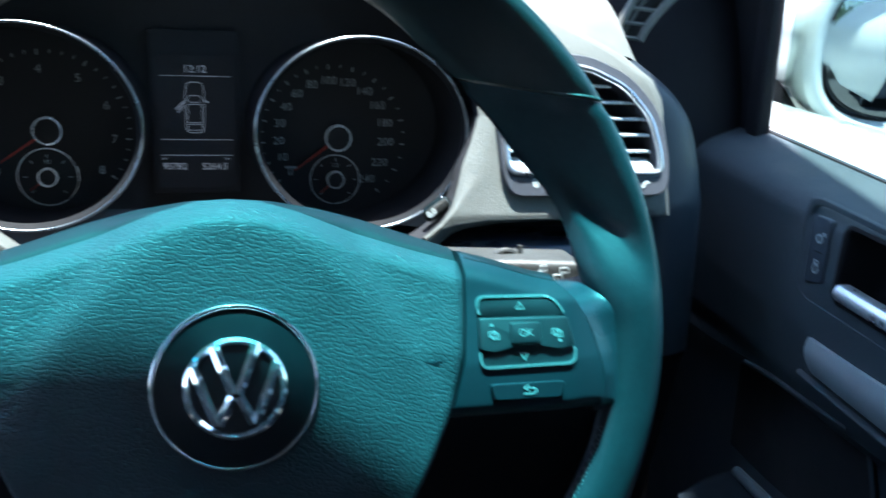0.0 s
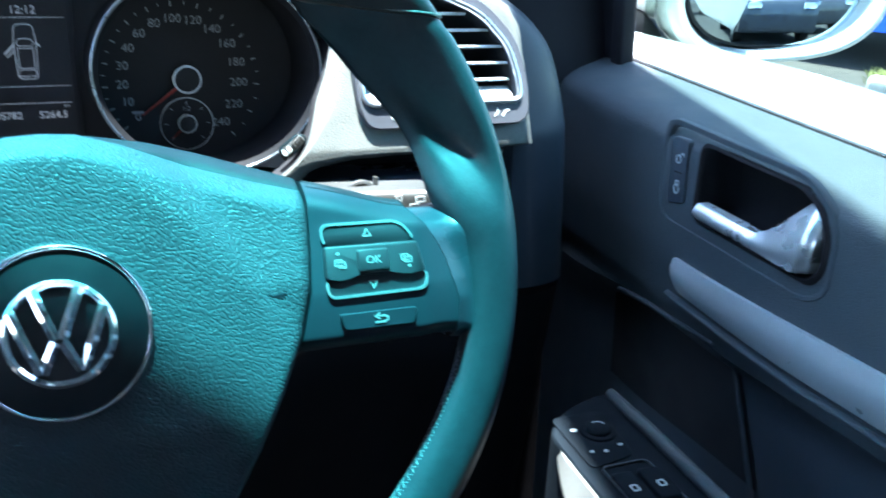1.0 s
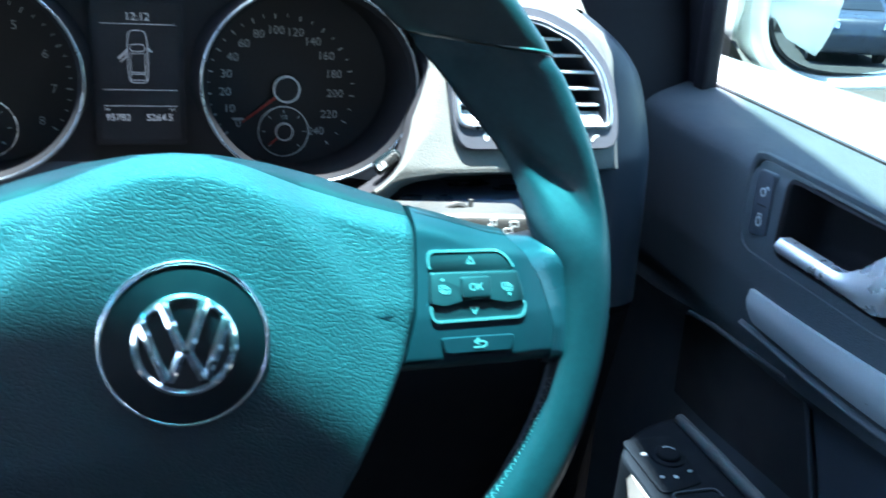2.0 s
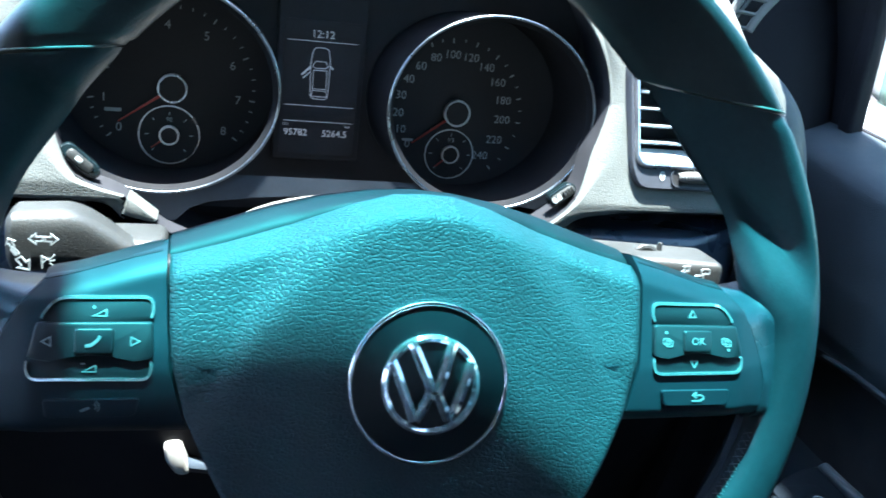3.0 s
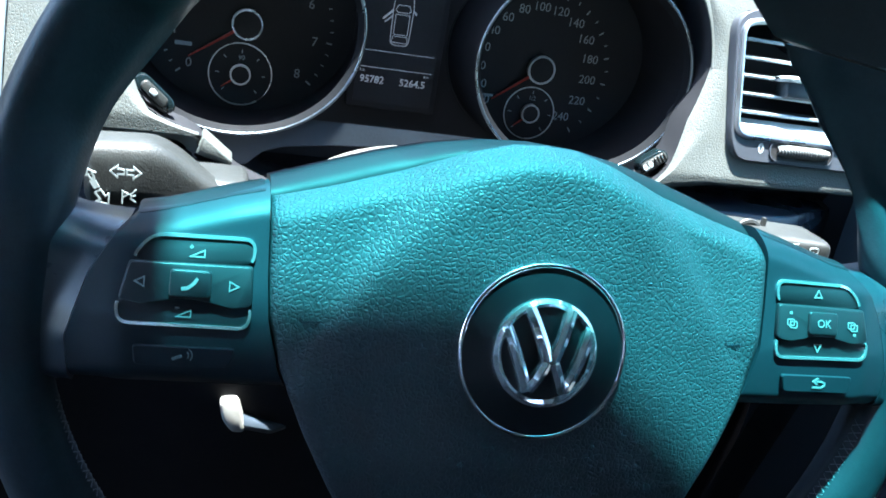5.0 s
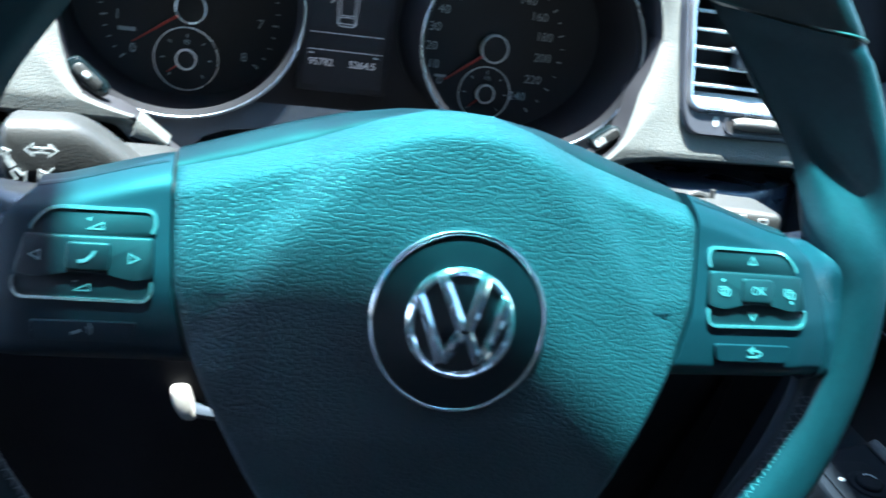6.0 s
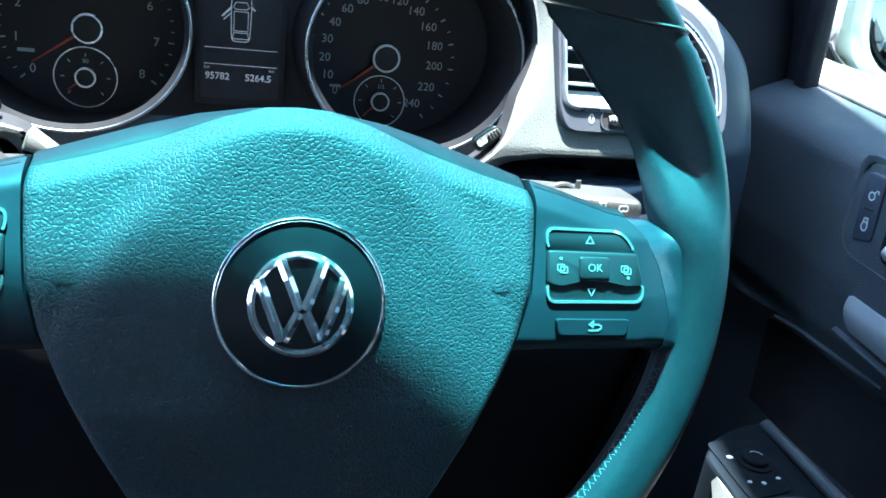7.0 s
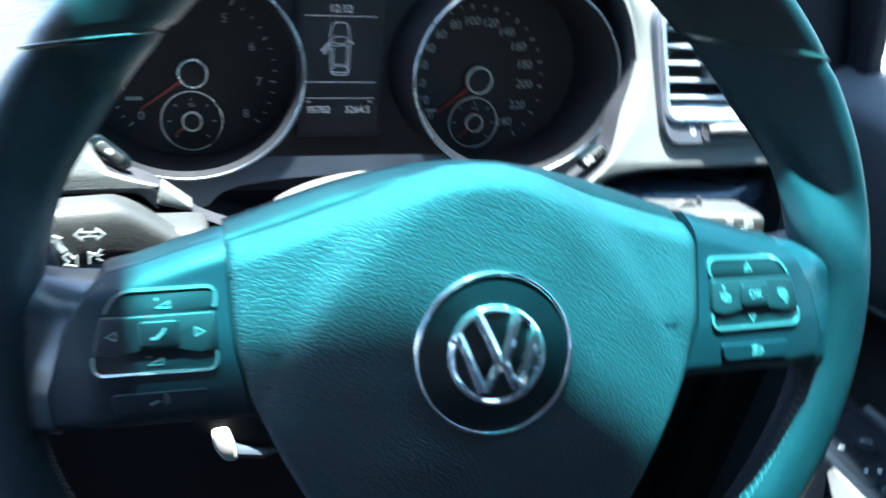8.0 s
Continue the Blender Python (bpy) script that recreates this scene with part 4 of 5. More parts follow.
hub(revs, -0.1025, 0.9835, 0.0052, 0.0025, 0.0009)
needle(revs, -0.1025, 0.9835, 218, 0.0125, 0.0006)
ticks(revs, -0.1025, 0.9835, 0.0115, 0.0135, (225, 180, 135, 90, 45, 0, -45), 0.0005)
part("numeral", lettering("90", 0.0036, (-0.1025, 0.9925), 0.0004), dial_print, revs)
part("legend", prism(rrect(-0.138, 0.9955, -0.129, 0.9975, 0.0005), 0, 0.0004), dial_print, revs)
part("legend", prism(rrect(0.036, 0.9885, 0.043, 0.9900, 0.0004), 0, 0.0004), dial_print, speedo)

# the display between the dials
display = part("display", prism(rrect(-0.0430, 0.9735, 0.0085, 1.0710, 0.002), -0.003, 0.0012, 0.0006), dial_black, panel, "dark upright display panel")
screen = part("screen", prism(rrect(-0.0395, 0.9770, 0.0055, 1.0565, 0.001), 0.0012, 0.0018), dial_black, display, "dark display glass")
part("clock", lettering("12:12", 0.0062, (-0.0170, 1.0485), 0.0019, 0.0), lcd, display)
for z in (1.0445, 1.0065, 0.9970):
    part("display_line", stroke([(-0.0375, z), (0.0040, z)], 0.00034, 0.0018, 0.0021), lcd, display)
part("trip_numerals", lettering("95782", 0.0056, (-0.0300, 0.9900), 0.0019, 0.00008), lcd, display)
part("trip_numerals", lettering("5264.5", 0.0056, (-0.0065, 0.9900), 0.0019, 0.00008), lcd, display)
part("unit_mark", lettering("km", 0.0025, (-0.0360, 0.9950), 0.0019), lcd, display)
part("unit_mark", lettering("km", 0.0025, (0.0010, 0.9950), 0.0019), lcd, display)
cx, cz = -0.0175, 1.0257
bm = stroke([(cx + x, cz + z) for x, z in rounded([(-0.0052, -0.0150), (0.0052, -0.0150), (0.0058, 0.006), (0.0046, 0.0152), (-0.0046, 0.0152), (-0.0058, 0.006)], 0.003, 4)], 0.00042, 0.0018, 0.0021, closed=True)
for pts in ([(-0.0045, 0.0045), (-0.003, 0.0072), (0.003, 0.0072), (0.0045, 0.0045), (0.003, 0.0032), (-0.003, 0.0032)],
            [(-0.0040, -0.0100), (0.0040, -0.0100), (0.0046, -0.0135), (-0.0046, -0.0135)],
            [(-0.0040, 0.002), (0.0040, 0.002), (0.0040, -0.0090), (-0.0040, -0.0090)]):
    stroke([(cx + x, cz + z) for x, z in pts], 0.00036, 0.0018, 0.0021, bm, True)
stroke([(cx + 0.0056, cz + 0.005), (cx + 0.0078, cz + 0.003)], 0.0009, 0.0018, 0.0021, bm)
stroke([(cx - 0.0056, cz + 0.004), (cx - 0.0108, cz - 0.0012)], 0.0011, 0.0018, 0.0021, bm)
stroke([(cx - 0.0056, cz + 0.001), (cx - 0.0098, cz - 0.003)], 0.0006, 0.0018, 0.0021, bm)
part("car_outline", bm, lcd, display, "lit outline of a car with one door open")
# reset buttons at the feet of the dials
for name, x, z, lean, reach in (("reset_button", 0.1180, 0.9770, 37, 0.0095), ("clock_button", -0.1425, 0.9832, -41, 0.0125)):
    at = Matrix.Translation((x, z, 0.0715)) @ pose(0, 0, 0, -12, 0, lean)
    pod = prism(rounded([(-reach, -0.0040), (reach * 0.8, -0.0046), (reach, 0.0010), (reach * 0.7, 0.0042), (-reach * 0.8, 0.0042)], 0.003), -0.010, 0.0, 0.0012)
    pod.transform(at)
    base = part(name, pod, gloss_black, panel, "small dark button pod at the dial's foot")
    cap = prism(rrect(-0.0075, -0.0024, 0.0075, 0.0026, 0.0022), -0.002, 0.0022, 0.0009)
    if x > 0:
        for k in range(4):
            box(0.0004 + 0.0018 * k, -0.0022, 0.001, 0.0014 + 0.0018 * k, 0.0024, 0.0032, 0.0004, cap)
    cap.transform(at)
    part("button_cap", cap, stalk_plastic, base, "ribbed grey cap" if x > 0 else "smooth grey cap")
    if x > 0:
        dot = lettering("0.0", 0.0046, (-0.0042, 0.0001), 0.0024, 0.0002)
    else:
        dot = prism(rrect(-0.0026, -0.0012, 0.0012, 0.0014, 0.0010), 0.0020, 0.0026, 0.0003)
    dot.transform(at)
    part("button_mark", dot, icon_print, base, "white printed mark")

# ---- column cover, stalks and lever behind the wheel ----
column = thing("steering_column", DASH, "dark steering column cover behind the wheel", "steering column")


def shroud(s, t):
    a = 2 * math.pi * s
    y = 0.060 + 0.074 * t
    w = 0.084 + 0.004 * t
    c, q = math.cos(a), math.sin(a)
    h = 0.057 if q > 0 else 0.050
    return (w * math.copysign(abs(c) ** 0.75, c), y, 0.921 + 0.005 * t + h * math.copysign(abs(q) ** 0.85, q))


part("shroud", solid(lambda s, t: shroud(s, t), (0, 0.004, 0), 64, 10), column_plastic, column, "pale grey column shroud")
part("shroud_end", sheet(lambda s, t: tuple(Vector(shroud(s, 1.0)) * t + Vector((0, 0.134, 0.926)) * (1 - t)), 64, 2), rubber, column)
part("hub_boot", tube([(0, 0.05, 0.935), (0, 0.08, 0.936)], [0.05, 0.056], 32), rubber, column)
part("stalk_socket", box(-0.127, 0.108, 0.944, -0.098, 0.140, 0.9645, 0.004), stalk_plastic, column, "moulded stalk socket")


def arrow(x, z, deg, size, width, bm):
    """A short outlined arrow at (x, z), pointing along deg."""
    c, q = math.cos(radians(deg)), math.sin(radians(deg))
    pts = [(-0.9, 0.35), (0.0, 0.35), (0.0, 0.85), (1.0, 0.0), (0.0, -0.85), (0.0, -0.35), (-0.9, -0.35)]
    stroke([(x + size * (u * c - v * q), z + size * (u * q + v * c)) for u, v in pts], width, 0, 0.0006, bm, True)


def stalk(side, label):
    st = thing("indicator_stalk" if side < 0 else "wiper_stalk", DASH, label, "stalk", "column stalks")
    reach, mid = (0.101, 0.9680) if side < 0 else (0.114, 0.9570)
    tall, deep, square = (0.0136, 0.0125, 0.5) if side < 0 else (0.0115, 0.0145, 0.28)
    def body(s, t):
        a = 2 * math.pi * t
        x = 0.060 + reach * s
        k = smooth(0.34, 0.80, s) if side < 0 else smooth(0.12, 0.30, s)
        hh = 0.0060 + (tall - 0.0060) * k
        dd = 0.007 + (deep - 0.007) * k
        end = 1 - 0.30 * max(0.0, (s - 0.965) / 0.035) ** 2
        c, q = math.cos(a), math.sin(a)
        return (side * x, 0.122 - 0.020 * s + dd * end * math.copysign(abs(c) ** square, c), mid - (0.0180 if side < 0 else 0.0060) * (1 - k) + hh * end * math.copysign(abs(q) ** square, q))
    part("lever", sheet(body, 70, 48), stalk_plastic, st, "dusty charcoal lever")
    tip = Vector((side * (0.060 + reach), 0.102, mid))
    part("end_cap", sheet(lambda s, t: tuple(Vector(body(1.0, t)) * s + tip * (1 - s)), 2, 48), stalk_plastic, st)
    m = Matrix.Translation((0, 0.0900 if side < 0 else 0.0882, 0)) @ pose(0, 0, 0, 90)
    bm = bmesh.new()
    if side < 0:
        for sg in (1, -1):
            arrow(-0.1457 + sg * 0.0029, 0.9713, 90 - 90 * sg, 0.0027, 0.0005, bm)
        arrow(-0.1584, 0.9694, 118, 0.0020, 0.0005, bm)
        stroke([(-0.1578, 0.9672), (-0.1558, 0.9642)], 0.0022, 0, 0.0006, bm)
        arrow(-0.1536, 0.9604, -52, 0.0034, 0.0006, bm)
        stroke([(-0.1465, 0.9640), (-0.1465, 0.9585)], 0.0006, 0, 0.0006, bm)
        stroke([(-0.1465, 0.9636), (-0.1443, 0.9626), (-0.1465, 0.9610)], 0.0005, 0, 0.0006, bm)
        for d in (-0.0012, 0.0006, 0.0022):
            stroke([(-0.1436, 0.9614 + d * 0.4), (-0.1416, 0.9614 + d * 1.5)], 0.0005, 0, 0.0006, bm)
    else:
        arrow(0.1512, 0.9654, 48, 0.0024, 0.0005, bm)
        stroke([(0.1496, 0.9638), (0.1478, 0.9614)], 0.0020, 0, 0.0006, bm)
        stroke([(0.1472, 0.9604), (0.1460, 0.9588)], 0.0020, 0, 0.0006, bm)
        for x, z in ((0.1593, 0.9610), (0.1624, 0.9645)):
            stroke(rrect(x - 0.0022, z - 0.0014, x + 0.0022, z + 0.0012, 0.0006, 3), 0.0005, 0, 0.0006, bm, True)
            stroke([(x - 0.0012, z - 0.0024), (x + 0.0002, z - 0.0006)], 0.0005, 0, 0.0006, bm)
    bm.transform(m)
    part("printed_mark", bm, icon_print, st, "printed white stalk symbols")
    if side > 0:
        off = lettering("OFF", 0.0036, (0.1566, 0.9568), 0.0004)
        off.transform(m)
        part("off_mark", off, icon_print, st)
        part("thumb_ring", tube([(0.138 + 0.0075 * math.cos(a), 0.108, 0.9615 + 0.0085 * math.sin(a)) for a in [math.pi * k / 12 for k in range(13)]], 0.0016, 8), stalk_plastic, st, "small ribbed thumb ring")
        part("thumb_knob", tube([(0.1455, 0.108, 0.966), (0.1455, 0.108, 0.9725)], [0.0016, 0.0013], 10), stalk_plastic, st)
    return st


stalk(-1, "dusty charcoal indicator stalk with printed symbols on the column")
stalk(1, "dusty charcoal wiper stalk with printed symbols on the column")
lever = thing("column_lever", DASH, "pale plastic column lever under the wheel", "lever")
pale_plastic = surface("pale lever plastic", (0.33, 0.32, 0.29), 0.4)
bm = prism(rounded([(-0.1005, 0.8228), (-0.0905, 0.8240), (-0.0868, 0.8120), (-0.0850, 0.8030), (-0.0930, 0.8030), (-0.0985, 0.8115)], 0.0035), -0.012, 0.0, 0.002)
bm.transform(pose(0, 0.172, 0, 90))
part("paddle", bm, pale_plastic, lever, "pale plastic paddle")
part("arm", tube([(-0.089, 0.178, 0.808), (-0.072, 0.186, 0.800), (-0.050, 0.2, 0.800)], [0.006, 0.006, 0.006], 12, flat=0.7), dark_plastic, lever, "dark lever arm")


# ---- the front door beside the wheel: x rearwards, y up, z into the cabin ----
DOOR = DASH @ Matrix.Translation((0.348, 0.13, 0.95)) @ pose(0, 0, 0, 5.1) @ Matrix(((0, 0, -1, 0), (-1, 0, 0, 0), (0, 1, 0, 0), (0, 0, 0, 1)))
door = thing("front_door", DOOR, "dark blue-grey car door with armrest, silver pull handle and trim strip", "car door")

# profile from the window seal down: (height, depth into the cabin)
DOOR_TOP = ((0.0475, -0.0535), (0.0460, -0.0480), (0.0440, -0.0350), (0.0405, -0.0190), (0.0355, -0.0075), (0.0290, -0.0015), (0.0230, 0.0), (0.0, 0.0), (-0.046, 0.000), (-0.066, -0.003), (-0.085, -0.006), (-0.098, -0.012))


def door_depth(b):
    return sum(lerp(sorted(DOOR_TOP), b + d) for d in (-0.004, -0.002, 0.0, 0.002, 0.004)) / 5


def seal_top(a):
    return 0.0442 - 0.026 * (a + 0.17)


BOWL = (0.008, -0.019, 0.1135, 0.027)


def upper_point(s, t):
    a = -0.222 + 1.28 * s ** 1.6
    front = smooth(-0.17, -0.222, a)
    low = -0.098 - 0.012 * smooth(-0.04, -0.16, a) + 0.016 * smooth(0.0, 0.25, a)
    b = 0.0515 + (low - 0.0515) * t
    c = door_depth(b) - 0.012 * front * front
    b = min(b, 0.0475)
    return (a, b + (seal_top(a) - 0.0475) * smooth(0.0, 0.046, b), c)


bowl_edge = rounded([(BOWL[0], BOWL[3]), (0.092, 0.0262), (0.106, 0.019), (0.1130, 0.008), (0.1130, -0.010), (0.106, -0.019), (0.012, -0.019), (BOWL[0], -0.014)], 0.008, 5)
in_bowl = lambda p: inside([(0.06 + (x - 0.06) * 0.995, 0.004 + (y - 0.004) * 0.98) for x, y in bowl_edge], p.x, p.y)
part("upper_panel", sheet(upper_point, 640, 150, keep=lambda p: not in_bowl(p)), navy_plastic, door, "grained dark blue-grey upper door panel", sharp=70)


def low_point(s, t):
    a = -0.222 + 1.28 * s ** 1.4
    hi = -0.098 - 0.012 * smooth(-0.04, -0.16, a) + 0.016 * smooth(0.0, 0.25, a)
    b = hi - 0.45 * t
    c = -0.012 - 0.014 * smooth(0.0, 0.03, t) - 0.01 * t
    return (a, b, c)


part("lower_panel", sheet(low_point, 60, 30), dark_plastic, door, "near-black lower door panel", sharp=60)
# speaker cloth with its raised rim
edge = [(-0.094, -0.1125), (-0.084, -0.1055), (-0.071, -0.1020), (-0.046, -0.0985), (-0.010, -0.0965), (0.032, -0.0925), (0.044, -0.114), (0.070, -0.17), (0.102, -0.24)]
part("pocket_rim", tube([(x, y, -0.0100 - 0.008 * smooth(-0.100, -0.1125, y)) for x, y in edge[:6]], [0.0008, 0.0014, 0.0018, 0.0019, 0.0019, 0.0019], 8), navy_plastic, door, "slim moulded pocket rim")
part("pocket_rim", tube([(x, y, -0.022) for x, y in edge[5:]], 0.0014, 8), dark_plastic, door)
part("speaker_cloth", solid(lambda s, t: (-0.105 + 0.140 * s + 0.068 * t * s, -0.106 - 0.15 * t + 0.010 * s, -0.0235 - 0.008 * t), (0, 0, -0.003), 12, 12), cloth, door, "black speaker cloth")

# lock switch and handle bowl in one moulded surround
bm = ringed([(x - 0.045, y - 0.003) for x, y in rounded([(-0.034, 0.036), (0.096, 0.0345), (0.1215, 0.018), (0.1215, -0.022), (0.105, -0.031), (-0.022, -0.031), (-0.034, -0.02)], 0.014, 5)],
                               [(x - 0.045, y - 0.003) for x, y in rounded([(-0.029, 0.032), (0.095, 0.0305), (0.117, 0.016), (0.117, -0.020), (0.104, -0.0275), (-0.02, -0.027), (-0.029, -0.018)], 0.013, 5)], -0.003, 0.0007)
part("handle_surround", bm, navy_plastic, door).location = (0.045, 0.003, 0)
lock = part("lock_switch", prism(rounded([(-0.0225, 0.025), (-0.006, 0.026), (-0.0035, -0.013), (-0.020, -0.017)], 0.003), -0.002, 0.0016, 0.0008), dark_plastic, door, "upright black lock rocker")
bm = stroke(ellipse(-0.0135, 0.0125, 0.0024, 0.0024, 20), 0.0008, 0.0016, 0.0019, closed=True)
stroke([(-0.0118, 0.0142), (-0.0105, 0.0168), (-0.0088, 0.0166), (-0.0085, 0.0150)], 0.0007, 0.0016, 0.0019, bm)
part("unlock_mark", bm, icon_print, lock)
bm = stroke(ellipse(-0.0120, -0.0060, 0.0024, 0.0028, 20), 0.0008, 0.0016, 0.0019, closed=True)
stroke([(-0.0138, -0.0040), (-0.0136, -0.0012), (-0.0108, -0.0008), (-0.0102, -0.0036)], 0.0007, 0.0016, 0.0019, bm)
part("lock_mark", bm, icon_print, lock)
part("rocker_groove", stroke([(-0.0165, 0.0040), (-0.0085, 0.0048)], 0.0008, 0.0012, 0.0018), rubber, lock)

bm = bmesh.new()
mid = Vector((0.06, 0.004))
rows = []
for f, z in ((1.075, -0.0004), (1.05, 0.0009), (1.0, 0.0013), (0.975, -0.001), (0.95, -0.012), (0.90, -0.024), (0.8, -0.030), (0.4, -0.032)):
    rows.append([bm.verts.new((mid.x + (x - mid.x) * f, mid.y + (y - mid.y) * f, z)) for x, y in bowl_edge])
for a, b in zip(rows, rows[1:]):
    for k in range(len(a)):
        bm.faces.new((a[k], a[(k + 1) % len(a)], b[(k + 1) % len(a)], b[k]))
bm.faces.new(rows[-1])
bowl = part("handle_bowl", bm, matt_black, door, "dark recessed handle bowl", sharp=70)


def lever_point(s, t):
    """The pull lever: a bar along the bowl's foot that swells into a broad rear end."""
    a = 0.0115 + (0.0990 - 0.007 * abs(2 * t - 1) ** 2.4) * s
    swell = smooth(0.50, 1.02, s) ** 1.25
    lo = -0.0175 + 0.002 * smooth(0.9, 1.0, s)
    hi = lo + 0.0100 + 0.0320 * swell - 0.004 * smooth(0.97, 1.0, s)
    hi = min(hi, 0.0235)
    b = lo + (hi - lo) * t
    c = 0.0015 + (0.0035 + 0.0045 * swell) * math.sin(math.pi * t) + 0.002 * swell * (1 - t) - 0.008 * swell * t * t - 0.004 * smooth(0.94, 1.0, s)
    return (a, b, c)


part("pull_lever", solid(lever_point, (0, 0, -0.007), 60, 24), lever_silver, bowl, "polished silver pull lever", sharp=60)


def trim_point(s, t):
    a = -0.004 + 0.95 * s ** 1.5
    hi = -0.0485 + 0.011 * smooth(0, 0.25, a)
    lo = hi - 0.0215 - 0.006 * smooth(-0.02, 0.12, a)
    if a < 0.003:
        lo += 0.004 * ((0.003 - a) / 0.007) ** 2
    b = hi + (lo - hi) * t
    return (a, b, door_depth(b) + 0.003 + 0.0025 * math.sin(math.pi * t) - 0.0)


part("trim_strip", solid(trim_point, (0, 0, -0.004), 120, 14), trim_silver, door, "brushed silver trim strip", sharp=60)
part("trim_shadow_ledge", solid(lambda s, t: (-0.014 + 0.95 * s, -0.0745 - 0.006 * smooth(-0.02, 0.12, -0.014 + 0.95 * s) + 0.011 * smooth(0, 0.25, -0.014 + 0.95 * s) - 0.006 * t, door_depth(-0.08) + 0.004 * math.sin(math.pi * t)), (0, 0, -0.004), 60, 8), navy_plastic, door, sharp=60)

# window seal and outer skin
part("window_seal", tube([(a, seal_top(a), -0.0545) for a in (-0.17, 0.1, 0.5, 1.05)], 0.0011, 8), matt_black, door, "thin black window seal")
part("seal_lip", solid(lambda s, t: (-0.172 + 1.22 * s, seal_top(-0.172 + 1.22 * s) + 0.0022 - 0.0010 * t, -0.0555 - 0.0125 * t), (0, -0.004, 0), 8, 3), seal_grey, door, "pale outer seal strip")


def skin_point(s, t):
    a = -0.62 + 1.7 * s
    d = t * 0.62
    wide = 0.080 + 0.060 * smooth(-0.34, -0.12, a)
    flat = min(d, wide)
    z = -0.069 - flat * 0.98 - 0.030 * smooth(wide, wide + 0.09, d)
    y = seal_top(a) - 0.0005 - 0.10 * flat ** 1.7 - max(0.0, d - wide + 0.017) * (0.25 + 0.75 * smooth(wide - 0.017, wide + 0.045, d))
    return (a, y, z)


part("outer_skin", sheet(skin_point, 30, 50), white_paint, door, "white painted outer door skin", sharp=60)

# the raised side window, from the sill up to the pillar and the roof rail
PANE_FRONT = ((0.0, -0.168), (0.15, -0.168), (0.26, -0.04), (0.335, 0.12))
PANE_DEPTH = ((-0.02, -0.063), (0.15, -0.056), (0.26, -0.012), (0.335, 0.022))
# tint deeper than usual front glass, to dim sun on the door
side_glass = clear_glass("green-tinted side window glass", (0.63, 0.725, 0.69, 1))
part("window_pane", solid(lambda s, t: (lambda b: (lerp(PANE_FRONT, b) + (0.24 - lerp(PANE_FRONT, b)) * s, b + seal_top(0.0) - 0.012, lerp(PANE_DEPTH, b)))(0.335 * t), (0, 0, -0.004), 12, 24), side_glass, door, "green-tinted side window glass", sharp=60)

# armrest with window switches
ARM = -0.125
arm_edge = [(0.012, 0.036), (0.010, 0.048), (0.016, 0.068), (0.027, 0.086), (0.043, 0.0985), (0.065, 0.0985), (0.2, 0.100), (0.5, 0.100), (0.5, -0.03), (0.36, -0.03), (0.33, 0.036)]
flat = Matrix(((1, 0, 0, 0), (0, 0, 1, 0), (0, 1, 0, 0), (0, 0, 0, 1)))
# near-black base holds the armrest top as dark as in shade
arm_plastic = surface("matt dark armrest plastic", (0.0045, 0.008, 0.012), 0.75, spec=0.08, grain=0.1, grain_scale=800)
bm = prism(rounded(arm_edge, 0.008, 4), -0.10, 0.0, 0.003)
bm.transform(Matrix.Translation((0, ARM, 0)) @ flat)
arm = part("armrest", bm, arm_plastic, door, "dark armrest with window switches")
arm.location = (0, -0.004, 0.005)
# pale colour stands in for sun on the armrest's side
part("armrest_side", solid(lambda s, t: (lambda a: (a, ARM - 0.002 - (0.003 + 0.022 * smooth(0.040, 0.10, a)) * t, 0.0955 + 0.0045 * smooth(0.04, 0.07, a) + 0.0015 * smooth(0.07, 0.2, a) + 0.006 * t * smooth(0.04, 0.1, a)))(0.040 + 0.455 * s ** 1.5), (0, 0, -0.003), 60, 6), surface("armrest side paled for sunlight", (0.17, 0.18, 0.175), 0.5, grain=0.1), arm, "armrest side, pale for sunlight")
part("pocket_floor", solid(lambda s, t: (0.03 + 0.41 * s, -0.235 + 0.03 * smooth(0.3, 0.0, s), -0.02 + 0.07 * t), (0, -0.004, 0), 12, 4), matt_black, arm, "dark door pocket floor")
part("inner_ridge", tube([(0.011, ARM - 0.004, 0.043), (0.016, ARM + 0.002, 0.0435), (0.06, ARM + 0.003, 0.043), (0.2, ARM + 0.003, 0.042), (0.34, ARM + 0.003, 0.04)], [0.002, 0.0035, 0.004, 0.004, 0.004], 10), navy_plastic, arm)
turn_up = lambda a, c, y=ARM + 0.0003: Matrix.Translation((a, y, c)) @ Matrix(((1, 0, 0, 0), (0, 0, 1, 0), (0, -1, 0, 0), (0, 0, 0, 1)))
bm = prism(rounded([(0.0, 0.0), (0.052, 0.0), (0.046, 0.030), (0.0, 0.034)], 0.006, 4), 0.0, 0.0008, 0.0003)
bm.transform(turn_up(0.030, 0.092))
part("switch_plate", bm, arm_plastic, arm)
bm = prism(ellipse(0, 0, 0.0105, 0.0105, 32), 0.0006, 0.0022, 0.0006)
prism(ellipse(0, 0, 0.0075, 0.0075, 28), 0.002, 0.0050, 0.0014, bm)
bm.transform(turn_up(0.0505, 0.0715))
knob = part("mirror_knob", bm, arm_plastic, arm, "round mirror adjuster knob")
bm = stroke([(0.0042 * math.cos(radians(q)), 0.0042 * math.sin(radians(q))) for q in range(100, 215, 10)], 0.0006, 0.0049, 0.0053)
bm.transform(turn_up(0.0505, 0.0715))
part("knob_line", bm, icon_print, knob)
